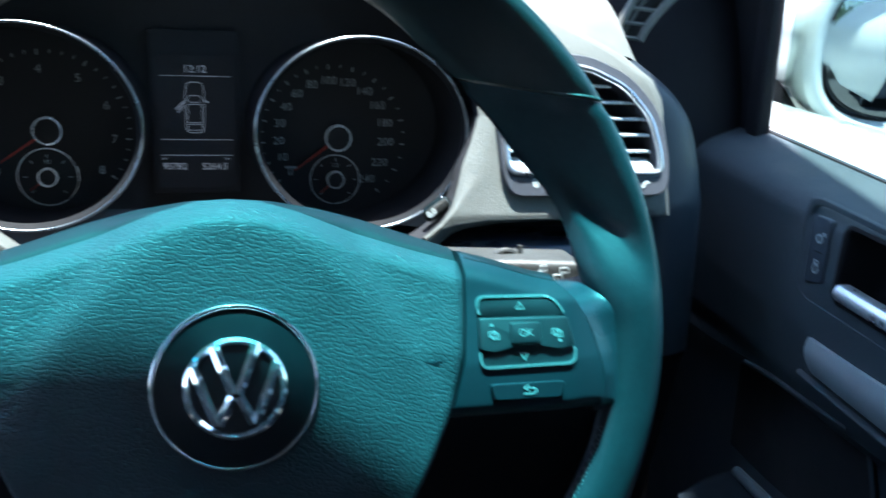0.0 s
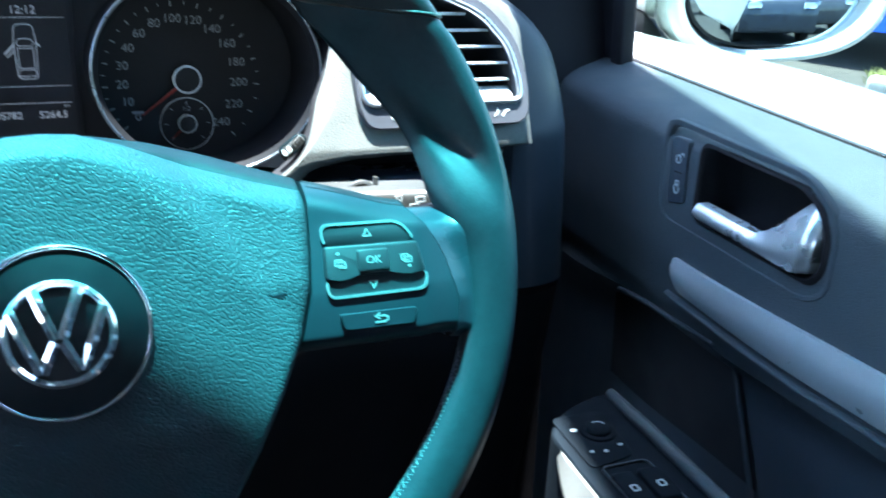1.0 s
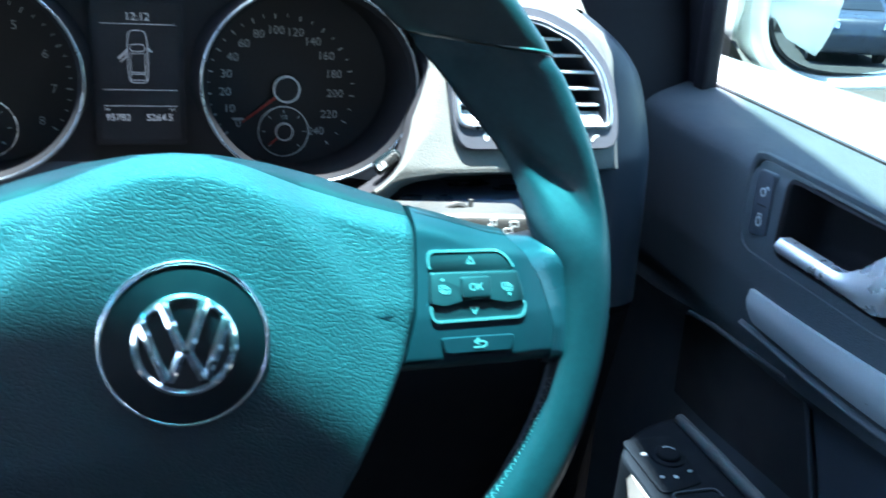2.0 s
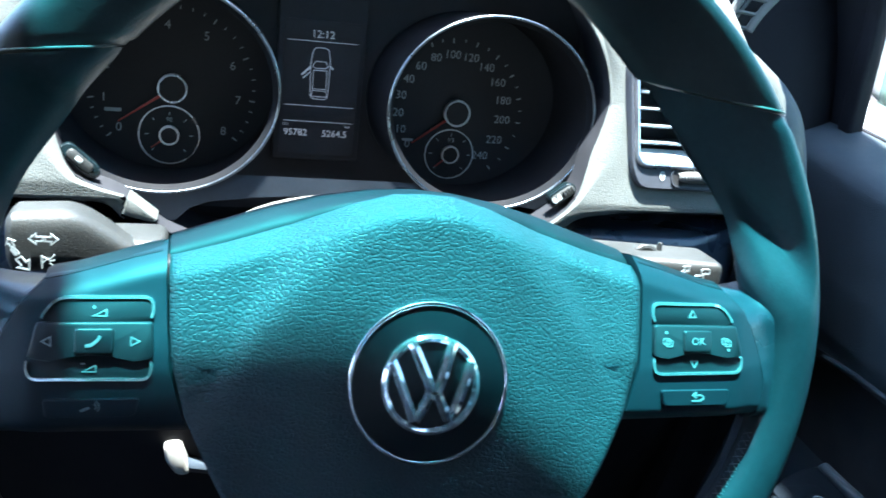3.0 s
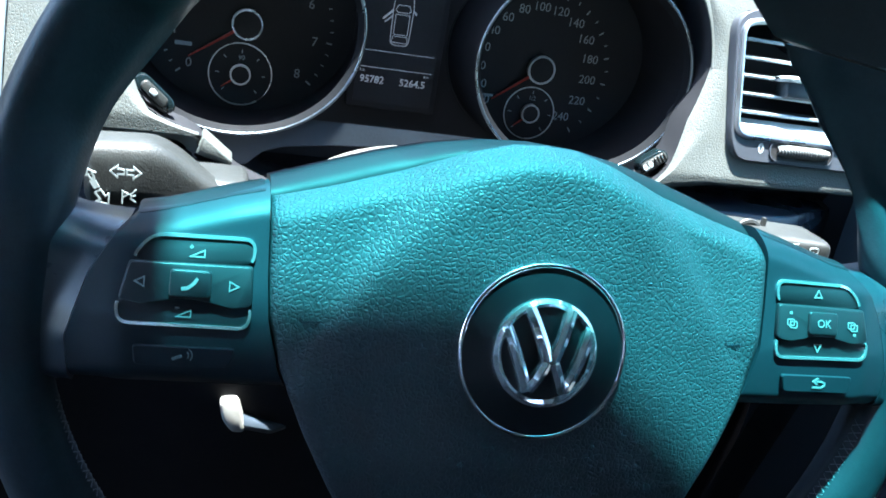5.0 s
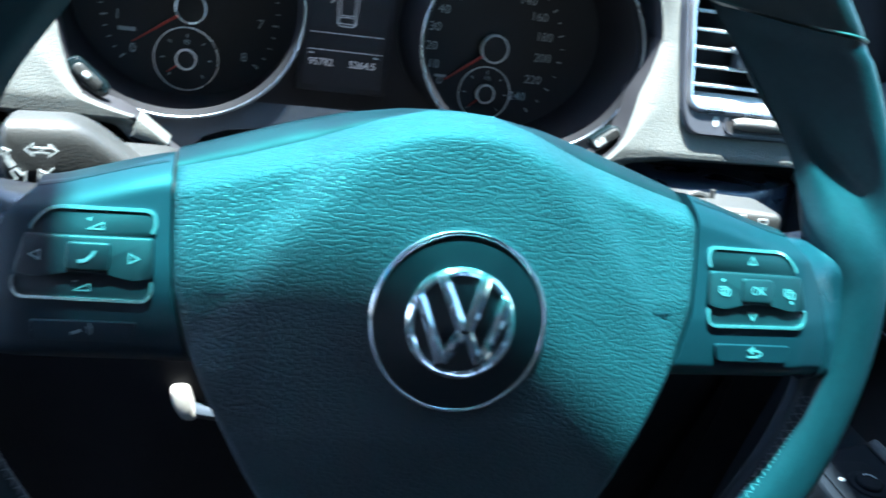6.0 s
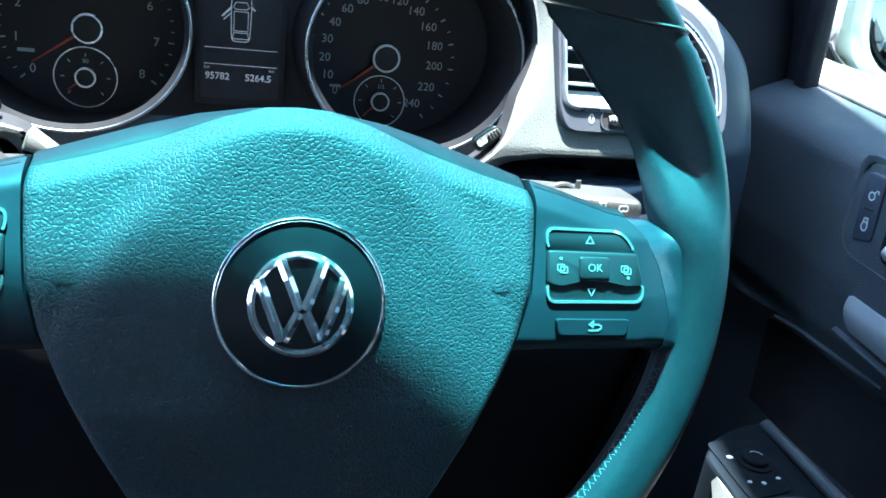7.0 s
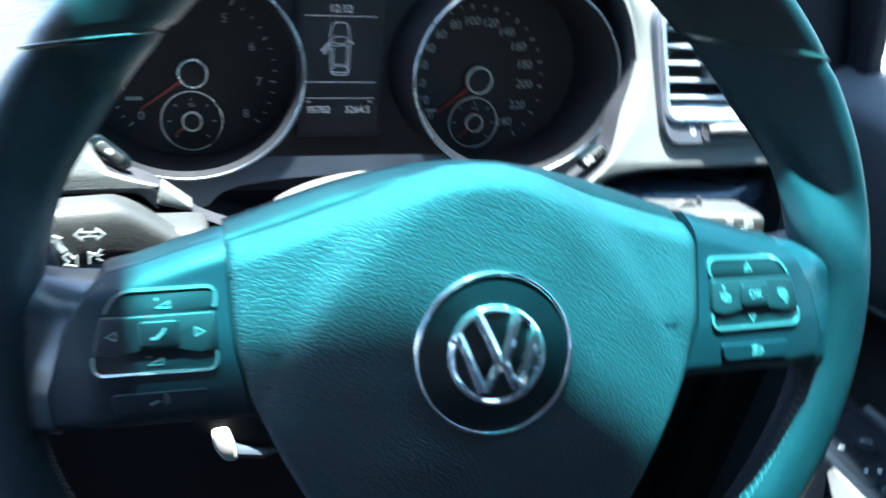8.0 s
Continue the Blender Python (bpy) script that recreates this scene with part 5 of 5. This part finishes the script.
for a, c, rx, ry in ((0.0455, 0.0845, 0.0016, 0.0021), (0.0675, 0.0845, 0.0010, 0.0013), (0.0690, 0.0765, 0.0013, 0.0013), (0.0655, 0.0655, 0.0010, 0.0015)):
    bm = prism(ellipse(0, 0, rx, ry, 14), 0.0008, 0.0012)
    bm.transform(turn_up(a, c))
    part("knob_mark", bm, icon_print, knob)
bm = stroke(rounded([(0.082, 0.0), (0.17, 0.002), (0.17, 0.032), (0.082, 0.028)], 0.004, 4), 0.0009, 0.0, 0.0012, closed=True)
bm.transform(turn_up(0.0, 0.087))
bay = part("switch_bay", bm, navy_plastic, arm, "rim of the window switch bay")
for a, c in ((0.104, 0.0645), (0.104, 0.0805), (0.146, 0.0635), (0.146, 0.0805)):
    bm = prism(rrect(-0.013, -0.0062, 0.013, 0.0062, 0.002), 0.0, 0.003, 0.0012)
    bm.transform(turn_up(a, c))
    sw = part("window_switch", bm, arm_plastic, bay)
    bm = stroke(rrect(-0.0022, -0.0018, 0.0022, 0.0018, 0.0005, 2), 0.0008, 0.003, 0.0034, closed=True)
    bm.transform(turn_up(a + 0.002, c))
    part("switch_mark", bm, icon_print, sw)

# corner panel ahead of the window
sail = thing("door_corner_panel", DASH, "matt black corner panel and pillar ahead of the door window", "window corner")
def prism_x(outline, x0, x1, bevel=0.002):
    """An outline (y, z) raised from x0 to x1 along x."""
    bm = prism(outline, x0, x1, bevel)
    bm.transform(Matrix(((0, 0, 1, 0), (1, 0, 0, 0), (0, 1, 0, 0), (0, 0, 0, 1))))
    return bm
part("panel", prism_x(rounded([(0.300, 0.998), (0.52, 1.03), (0.52, 1.06), (0.300, 1.26)], 0.004), 0.392, 0.402), matt_black, sail, "matt black corner panel")
part("post", box(0.388, 0.288, 0.995, 0.401, 0.304, 1.30, 0.003), matt_black, sail, "black window post")

# ---- the outside mirror ----
wedge_plastic = surface("uneven dark grey plastic", (0.035, 0.036, 0.035), 0.6, grain=0.15, grain_scale=500, vary=0.25)
mirror = thing("door_mirror", DASH @ pose(0.606, 0.385, 1.0745) @ pose(0, 0, 0, 0, 0, -10) @ pose(0, 0, 0, 90), "white painted door mirror with silvered glass", "car mirror")
def shell(s, t):
    a = 2 * math.pi * s
    c, q = math.cos(a), math.sin(a)
    e = 0.72
    hx, hy = (0.112, 0.078)
    k = math.cos(t * math.pi / 2) ** 0.7 if t > 0 else 1.0
    x = hx * math.copysign(abs(c) ** e, c) * (0.15 + 0.85 * k)
    y = hy * math.copysign(abs(q) ** e, q) * (0.15 + 0.85 * k)
    return (x, y + 0.006 * x / hx, 0.012 - 0.115 * math.sin(t * math.pi / 2))
part("housing", sheet(shell, 64, 20), white_paint, mirror, "white mirror housing", sharp=60)
def rim_face(s, t):
    a = 2 * math.pi * s
    c, q = math.cos(a), math.sin(a)
    e = 0.72
    x0, y0 = 0.112 * math.copysign(abs(c) ** e, c), 0.078 * math.copysign(abs(q) ** e, q)
    x1, y1 = 0.089 * math.copysign(abs(c) ** e, c), 0.066 * math.copysign(abs(q) ** e, q)
    return (x0 + (x1 - x0) * t, y0 + (y1 - y0) * t + 0.006 * x0 / 0.112, 0.012 + 0.006 * math.sin(math.pi * min(1, t * 1.4)) - 0.014 * smooth(0.7, 1.0, t))
part("housing_rim", sheet(rim_face, 64, 10), white_paint, mirror, sharp=60)
gl = [(0.086 * math.copysign(abs(math.cos(a)) ** 0.72, math.cos(a)), 0.0635 * math.copysign(abs(math.sin(a)) ** 0.72, math.sin(a))) for a in [2 * math.pi * k / 64 for k in range(64)]]
bm = prism([(x * 1.03, y * 1.04) for x, y in gl], -0.010, -0.0005)
bm.transform(pose(0, 0, 0, 3.7, 0.4, 0))
part("glass_edge", bm, rubber, mirror)
bulge = lambda r: -r * r / 2.2


def glass_point(s, t):
    """The silvered glass, bulged a little like all outside mirrors."""
    a, f = 2 * math.pi * s, 0.001 + 0.999 * t
    x, y = (k * f * math.copysign(abs(q) ** 0.72, q) for k, q in ((0.086, math.cos(a)), (0.0635, math.sin(a))))
    return (x, y, 0.0046 + bulge(math.hypot(x, y)))


bm = solid(glass_point, (0, 0, -0.0012), 96, 24)
bm.transform(pose(0, 0, 0, 3.7, 0.4, 0))
part("mirror_glass", bm, mirror_metal, mirror, "silvered mirror glass")
bm = prism(rounded([(-0.24, -0.020), (-0.135, -0.024), (-0.112, -0.032), (-0.097, -0.048), (-0.086, -0.064), (-0.092, -0.080), (-0.24, -0.080)], 0.006, 4), -0.095, -0.034, 0.008)
part("mirror_wedge", bm, wedge_plastic, mirror, "dark grey wedge under the mirror arm")
part("mirror_arm", tube([(-0.03, 0.0, -0.045), (-0.060, 0.004, -0.047), (-0.084, 0.008, -0.050), (-0.105, 0.012, -0.052), (-0.125, 0.015, -0.055), (-0.152, 0.017, -0.058), (-0.225, 0.019, -0.066)], [0.068, 0.062, 0.052, 0.049, 0.0475, 0.047, 0.048], 28), white_paint, mirror, "white mirror arm")

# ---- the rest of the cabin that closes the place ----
TINT_STRIP = 0.097
def header_y(x):
    """The bowed front edge of the unseen roof over the windscreen, curved to place its shade on the wheel."""
    d = max(-0.08, x + 0.12)
    return 0.0400 - 0.44 * d * d - 0.7 * max(0.0, d - 0.05) ** 2


roof = solo("roof", solid(lambda s, t: (-0.98 + 1.24 * s + (0.02 * t), (header_y(-0.98 + 1.24 * s) * (1 - t)) - 2.05 * t, 1.40 + 0.05 * (1 - (2 * s - 1) ** 2) - 0.075 * (1 - smooth(0.0, 0.25, t))), (0, 0, 0.03), 24, 24), headliner_cloth, Matrix(), "grey cloth headliner under a white roof", "roof", "structure")
screen_glass = clear_glass("clear windscreen glass", (0.96, 0.985, 0.97, 1))
# unseen teal film, added so that sunlight on the wheel turns teal
band_film = clear_glass("teal film that tints sun on the wheel", (0.34, 0.89, 0.92, 1))


def screen_point(x, f, inset=0.0):
    """A point of the windscreen: f runs from the roof's edge down to the bonnet."""
    y0 = header_y(x) - 0.004
    z0 = 1.372 + 0.05 * (1 - (2 * (x + 0.98) / 1.24 - 1) ** 2) - 0.075
    return (x, y0 + (0.645 - y0) * f, z0 + (0.985 - z0) * f + 0.03 * math.sin(math.pi * f) - inset)


windscreen = thing("windscreen", Matrix(), "clear windscreen with an added teal film that tints the sun", "windscreen", kind="structure")
part("pane", solid(lambda s, t: screen_point(-0.98 + 1.24 * s, t), (0, 0.002, 0.004), 24, 24), screen_glass, windscreen, "clear glass pane")
strip_share = lambda x: (TINT_STRIP - header_y(x) + 0.004) / (0.649 - header_y(x))
part("tint_strip", solid(lambda s, t: screen_point(-0.98 + 1.17 * s, strip_share(-0.98 + 1.17 * s) * t, 0.003), (0, 0.0002, 0.0006), 24, 8), band_film, windscreen, "unseen teal film added to tint the sun")
# path fitted so the pillar's shade bounds the sunlit wedge on the door
solo("pillar_front_driver", tube([(0.42, 0.62, 1.02), (0.341, 0.38, 1.14), (0.3040, 0.17, 1.25), (0.273, 0.01, 1.325), (0.263, -0.2, 1.39), (0.268, -1.0, 1.41), (0.26, -2.05, 1.37)], [0.055, 0.060, 0.061, 0.060, 0.055, 0.045, 0.04], 16), dark_plastic, Matrix(), "dark trimmed windscreen pillar and roof rail", "pillar", "structure")
solo("pillar_front_passenger", tube([(-1.17, 0.62, 0.98), (-1.13, 0.42, 1.10), (-1.06, 0.14, 1.27), (-1.0, -0.06, 1.37), (-0.975, -0.2, 1.40), (-0.98, -1.0, 1.42), (-0.99, -2.05, 1.38)], [0.045, 0.042, 0.038, 0.036, 0.04, 0.04, 0.04], 16), dark_plastic, Matrix(), "dark trimmed windscreen pillar and roof rail", "pillar", "structure")
solo("pillar_middle_driver", tube([(0.45, -0.95, 0.4), (0.44, -0.95, 0.98), (0.26, -0.98, 1.4)], [0.07, 0.06, 0.05], 12), dark_plastic, Matrix(), "dark middle door pillar", "pillar", "structure")
solo("wall_side_front", box(0.372, 0.335, 0.28, 0.40, 0.66, 0.985, 0.004), matt_black, Matrix(), "dark footwell side wall", "wall", "structure")
# hidden shelf, added to stop light that falls behind the dashboard
solo("wall_light_stop", box(0.12, 0.33, 0.84, 0.372, 0.62, 0.86, 0.004), matt_black, Matrix(), "unseen dark shelf added to stop light behind the dashboard", "wall", "structure")
# never in view; placed and sized to shade the wheel's left rim
rear_mirror = thing("unseen_rear_mirror", pose(-0.276, 0.040, 1.295, 8, 0, 0), "unseen black rear-view mirror added to shade the left rim", "car mirror")
part("housing", box(-0.136, -0.036, -0.03, 0.133, 0.036, 0.03, 0.022), dark_plastic, rear_mirror)
part("stem", tube([(0, 0.02, 0.02), (0, 0.06, 0.07)], 0.014, 12), dark_plastic, rear_mirror)
solo("floor", box(-1.2, -2.1, 0.26, 0.47, 0.75, 0.30, 0.02), carpet, Matrix(), "black carpeted car floor", "floor", "structure")
solo("wall_front", box(-1.2, 0.62, 0.28, 0.47, 0.66, 1.0, 0.01), carpet, Matrix(), "dark bulkhead under the windscreen", "wall", "structure")
solo("wall_side_passenger", solid(lambda s, t: (-1.16 + 0.04 * t, 0.62 - 2.7 * s, 0.30 + 0.68 * t), (-0.05, 0, 0), 12, 6), navy_plastic, Matrix(), "dark passenger side wall", "wall", "structure")
# unseen opaque walls, added to hold back daylight from sides and rear
solo("wall_side_rear", solid(lambda s, t: (-1.12 + 0.14 * t, -0.42 - 0.53 * s, 0.96 + 0.42 * t), (-0.04, 0, 0), 4, 4), navy_plastic, Matrix(), "unseen dark wall closing the rear passenger side", "wall", "structure")
solo("wall_side_back", solid(lambda s, t: (0.43 - 0.17 * t, -0.07 - 0.88 * s, 0.94 + 0.45 * t), (0.04, 0, 0), 4, 4), navy_plastic, Matrix(), "unseen dark wall closing the rear driver side", "wall", "structure")
solo("wall_rear", solid(lambda s, t: (-1.2 + 1.67 * s, -0.60 - 0.14 * t, 0.30 + 0.80 * t), (0, -0.05, 0), 6, 4), seat_cloth, Matrix(), "dark grey rear wall of the cabin", "wall", "structure")
solo("wall_rear_header", solid(lambda s, t: (-1.1 + 1.45 * s, -0.77 - 0.03 * t, 1.13 + 0.29 * t), (0, -0.05, 0), 6, 2), headliner_cloth, Matrix(), "dark header over the rear opening", "wall", "structure")
solo("wall_side_driver", solid(lambda s, t: (0.42 + 0.02 * t, -0.93 - 1.2 * s, 0.30 + 0.68 * t), (0.03, 0, 0), 6, 6), navy_plastic, Matrix(), "dark rear side wall", "wall", "structure")
solo("bonnet", solid(lambda s, t: (-1.2 + 1.68 * s, 0.66 + 1.05 * t, 0.97 - 0.10 * t - 0.25 * t ** 4 - 0.04 * (2 * s - 1) ** 4), (0, 0, -0.02), 20, 20), white_paint, Matrix(), "white painted bonnet ahead of the windscreen", "bonnet", "structure")

def wing_point(s, t):
    """The white body under the bonnet's edge, round the nose of the car."""
    path = ((0.0, -1.2, 0.62), (0.36, -1.2, 1.55), (0.42, -1.1, 1.70), (0.58, 0.38, 1.70), (0.64, 0.48, 1.55), (1.0, 0.48, 0.62))
    x, y = (float(np.interp(s, [p[0] for p in path], [p[k] for p in path])) for k in (1, 2))
    k = max(0.0, (y - 0.66) / 1.05)
    top = 0.97 - 0.10 * k - 0.25 * k ** 4 - 0.045
    return (x + 0.02 * math.copysign(math.sin(math.pi * t), x), y, 0.25 + (top - 0.25) * t)


solo("wall_nose", sheet(wing_point, 60, 10), white_paint, Matrix(), "white painted nose and wings of the car", "car body", "structure", sharp=60)
solo("roof_skin", solid(lambda s, t: (-1.0 + 1.26 * s, header_y(-0.98 + 1.24 * s) * (1 - t) - 2.05 * t, 1.436 + 0.05 * (1 - (2 * s - 1) ** 2) - 0.075 * (1 - smooth(0.0, 0.25, t))), (0, 0, 0.012), 24, 24), white_paint, Matrix(), "white painted roof skin over the headliner", "roof", "structure")

# ---- outdoors ----
solo("ground", sheet(lambda s, t: (-400 + 800 * s, -400 + 800 * t, 0.0), 40, 40), asphalt, Matrix(), "sun-bleached asphalt car park", "ground", "structure")
glass_dark = surface("dark car window", (0.02, 0.025, 0.03), 0.05, vary=0.05, spec=0.8)
BODY = ((-2.05, 0.24), (-2.10, 0.55), (-1.98, 0.88), (-1.30, 0.98), (-0.62, 1.40), (0.75, 1.44), (1.45, 1.02), (1.98, 0.90), (2.08, 0.66), (2.06, 0.22))
WINDOW = ((-1.12, 0.98), (-0.56, 1.33), (0.70, 1.36), (1.22, 1.00))


def parked_car(paint, m, label):
    car = thing("parked_car", m, label, "car", "parked cars")
    ring_ = rounded(BODY, 0.16, 5)
    bm = bmesh.new()
    rows = []
    for k in range(13):
        f = 2 * k / 12 - 1
        shrink = abs(f) ** 6
        row = []
        for y, z in ring_:
            w = 0.88 - 0.22 * smooth(0.92, 1.44, z)
            row.append(bm.verts.new((w * f, y * (1 - 0.05 * shrink), z - (0.04 * shrink if z > 0.6 else 0))))
        rows.append(row)
    n = len(ring_)
    for a, b in zip(rows, rows[1:]):
        for i in range(n):
            bm.faces.new((a[i], a[(i + 1) % n], b[(i + 1) % n], b[i]))
    bm.faces.new(rows[0][::-1])
    bm.faces.new(rows[-1])
    body = part("body", bm, paint, car, sharp=35)
    for sg in (1, -1):
        bm = bmesh.new()
        lean = lambda z: 0.885 - 0.22 * smooth(0.92, 1.44, z)
        for pts in ((WINDOW[0], WINDOW[1], (0.02, 1.345), (0.02, 0.985)), ((0.09, 0.985), (0.09, 1.345), WINDOW[2], WINDOW[3])):
            v = [bm.verts.new((sg * lean(z), y, z)) for y, z in pts]
            w = [bm.verts.new((sg * (lean(z) - 0.03), y, z)) for y, z in pts]
            bm.faces.new(v)
            for i in range(4):
                bm.faces.new((v[i], v[(i + 1) % 4], w[(i + 1) % 4], w[i]))
        part("side_windows", bm, glass_dark, body)
        for y in (-1.30, 1.30):
            bm = tube([(sg * 0.70, y, 0.31), (sg * 0.90, y, 0.31)], 0.31, 28)
            tyre = part("wheel", bm, rubber, car)
            bm = bmesh.new()
            tube([(sg * 0.88, y, 0.31), (sg * 0.912, y, 0.31)], [0.205, 0.19], 24, bm=bm)
            part("rim", bm, satin_metal, tyre)
        part("headlamp", box(sg * 0.62 - 0.15, 1.95, 0.70, sg * 0.62 + 0.15, 2.10, 0.82, 0.04), chrome, body)
        part("tail_lamp", box(sg * 0.68 - 0.12, -2.12, 0.72, sg * 0.68 + 0.12, -2.0, 0.88, 0.04), needle_red, body)
    for y0, z0, y1, z1 in ((-1.27, 1.005, -0.68, 1.375), (1.40, 1.06, 0.83, 1.415)):
        bm = solid(lambda s, t: ((1.22 - 0.12 * t) * (s - 0.5), y0 + (y1 - y0) * t, z0 + (z1 - z0) * t + 0.012), (0, 0, -0.02), 4, 4)
        part("screen", bm, glass_dark, body)
    return car


blue_paint = surface("bright blue car paint", (0.01, 0.07, 0.55), 0.25, vary=0.04, coat=0.8, scale=3)
silver_paint = surface("blue-grey metallic car paint", (0.05, 0.062, 0.085), 0.3, metal=0.3, vary=0.04, coat=0.8, scale=3)
grey_paint = surface("dark grey car paint", (0.06, 0.065, 0.075), 0.3, vary=0.04, coat=0.8, scale=3)
parked_car(blue_paint, pose(5.05, 3.9, 0, 0, 0, 43), "bright blue hatchback parked on the asphalt")
parked_car(silver_paint, pose(3.6, -8.6, 0, 0, 0, 6), "blue-grey hatchback parked beside on the asphalt")
parked_car(white_paint, pose(-3.2, -11.0, 0, 0, 0, 75), "white hatchback parked on the asphalt")
parked_car(grey_paint, pose(5.4, -10.5, 0, 0, 0, -8), "dark grey hatchback parked on the asphalt")
parked_car(grey_paint, pose(-1.5, -14.0, 0, 0, 0, 85), "dark grey hatchback parked on the asphalt")


# a kerb and a dry grass verge in front of the blue car
concrete = surface("sun-bleached concrete", (0.28, 0.275, 0.26), 0.9, grain=0.4, grain_scale=90, scale=5, vary=0.15)
VERGE = Matrix.Translation((3.68, 3.38, 0)) @ pose(0, 0, 0, 0, 0, -47)
solo("kerb", box(0.1, -0.09, 0, 7, 0.09, 0.07, 0.02), concrete, VERGE, "pale concrete kerb beside the car park", "kerb", "structure")
rng = random.Random(5)
verts, faces = [], []
for k in range(9000):
    x, y, h, a = rng.uniform(0.1, 5), rng.uniform(0.1, 0.42), rng.uniform(0.03, 0.07), rng.uniform(0, 6.3)
    i = len(verts)
    verts += [(x - 0.006 * math.cos(a), y - 0.006 * math.sin(a), 0.0), (x + 0.006 * math.cos(a), y + 0.006 * math.sin(a), 0.0), (x + rng.gauss(0, 0.03), y + rng.gauss(0, 0.03), h)]
    faces.append((i, i + 1, i + 2))
me = bpy.data.meshes.new("grass")
me.from_pydata(verts, [], faces)
me.materials.append(surface("dry yellow-green grass", (0.19, 0.2, 0.06), 0.7, vary=0.4, scale=4))
grass = new("grass", me)
grass.matrix_world = VERGE
tagged(grass, "dry yellow-green grass on the verge behind the kerb", "grass", kind="stuff")

bark = surface("grey-brown bark", (0.14, 0.1, 0.07), 0.9, grain=0.8, grain_scale=30, scale=4)
leaf_green = surface("dark green leaves", (0.045, 0.085, 0.025), 0.6, vary=0.4, scale=2)


def tree(x, y, h, seed):
    rng = random.Random(seed)
    tr = thing("tree", pose(x, y, 0), "leafy dark green tree beyond the parked cars", "tree", "trees beyond the cars")
    bm = tube([(0, 0, 0), (0.06, 0.02, h * 0.25), (0.0, 0.1, h * 0.5), (0.1, 0.05, h * 0.8)], [0.2, 0.16, 0.11, 0.04], 10)
    for k in range(7):
        a = k * 0.9 + rng.random()
        z = h * (0.3 + 0.07 * k)
        tube([(0, 0.05, z), (0.6 * math.cos(a), 0.6 * math.sin(a), z + 0.4), (1.3 * math.cos(a), 1.3 * math.sin(a), z + 0.8)], [0.07, 0.05, 0.02], 6, bm=bm)
    part("trunk", bm, bark, tr)
    verts, faces = [], []
    clumps = [Vector((rng.gauss(0, 0.22 * h), rng.gauss(0, 0.22 * h), h * (0.62 + rng.gauss(0, 0.14)))) for _ in range(46)]
    for c in clumps:
        for _ in range(110):
            p = c + Vector((rng.gauss(0, 0.3), rng.gauss(0, 0.3), rng.gauss(0, 0.22)))
            d = Vector((rng.gauss(0, 1), rng.gauss(0, 1), rng.gauss(0, 1))).normalized() * 0.075
            e = d.cross(Vector((rng.gauss(0, 1), rng.gauss(0, 1), rng.gauss(0, 1)))).normalized() * 0.035
            k = len(verts)
            verts += [p - d, p + e, p + d, p - e]
            faces.append((k, k + 1, k + 2, k + 3))
    me = bpy.data.meshes.new("crown")
    me.from_pydata([tuple(v) for v in verts], [], faces)
    me.materials.append(leaf_green)
    crown = new("crown", me)
    crown.parent = tr


for k, (x, y, h) in enumerate(((1.5, -22, 3.6), (3.3, -26, 4.0), (-3, -24, 3.6), (0.2, -16.5, 3.0), (3.4, -17, 3.4), (7, -16, 3.6), (-8, -20, 5.0), (12, -14, 4.5))):
    tree(x, y, h, 11 + k)
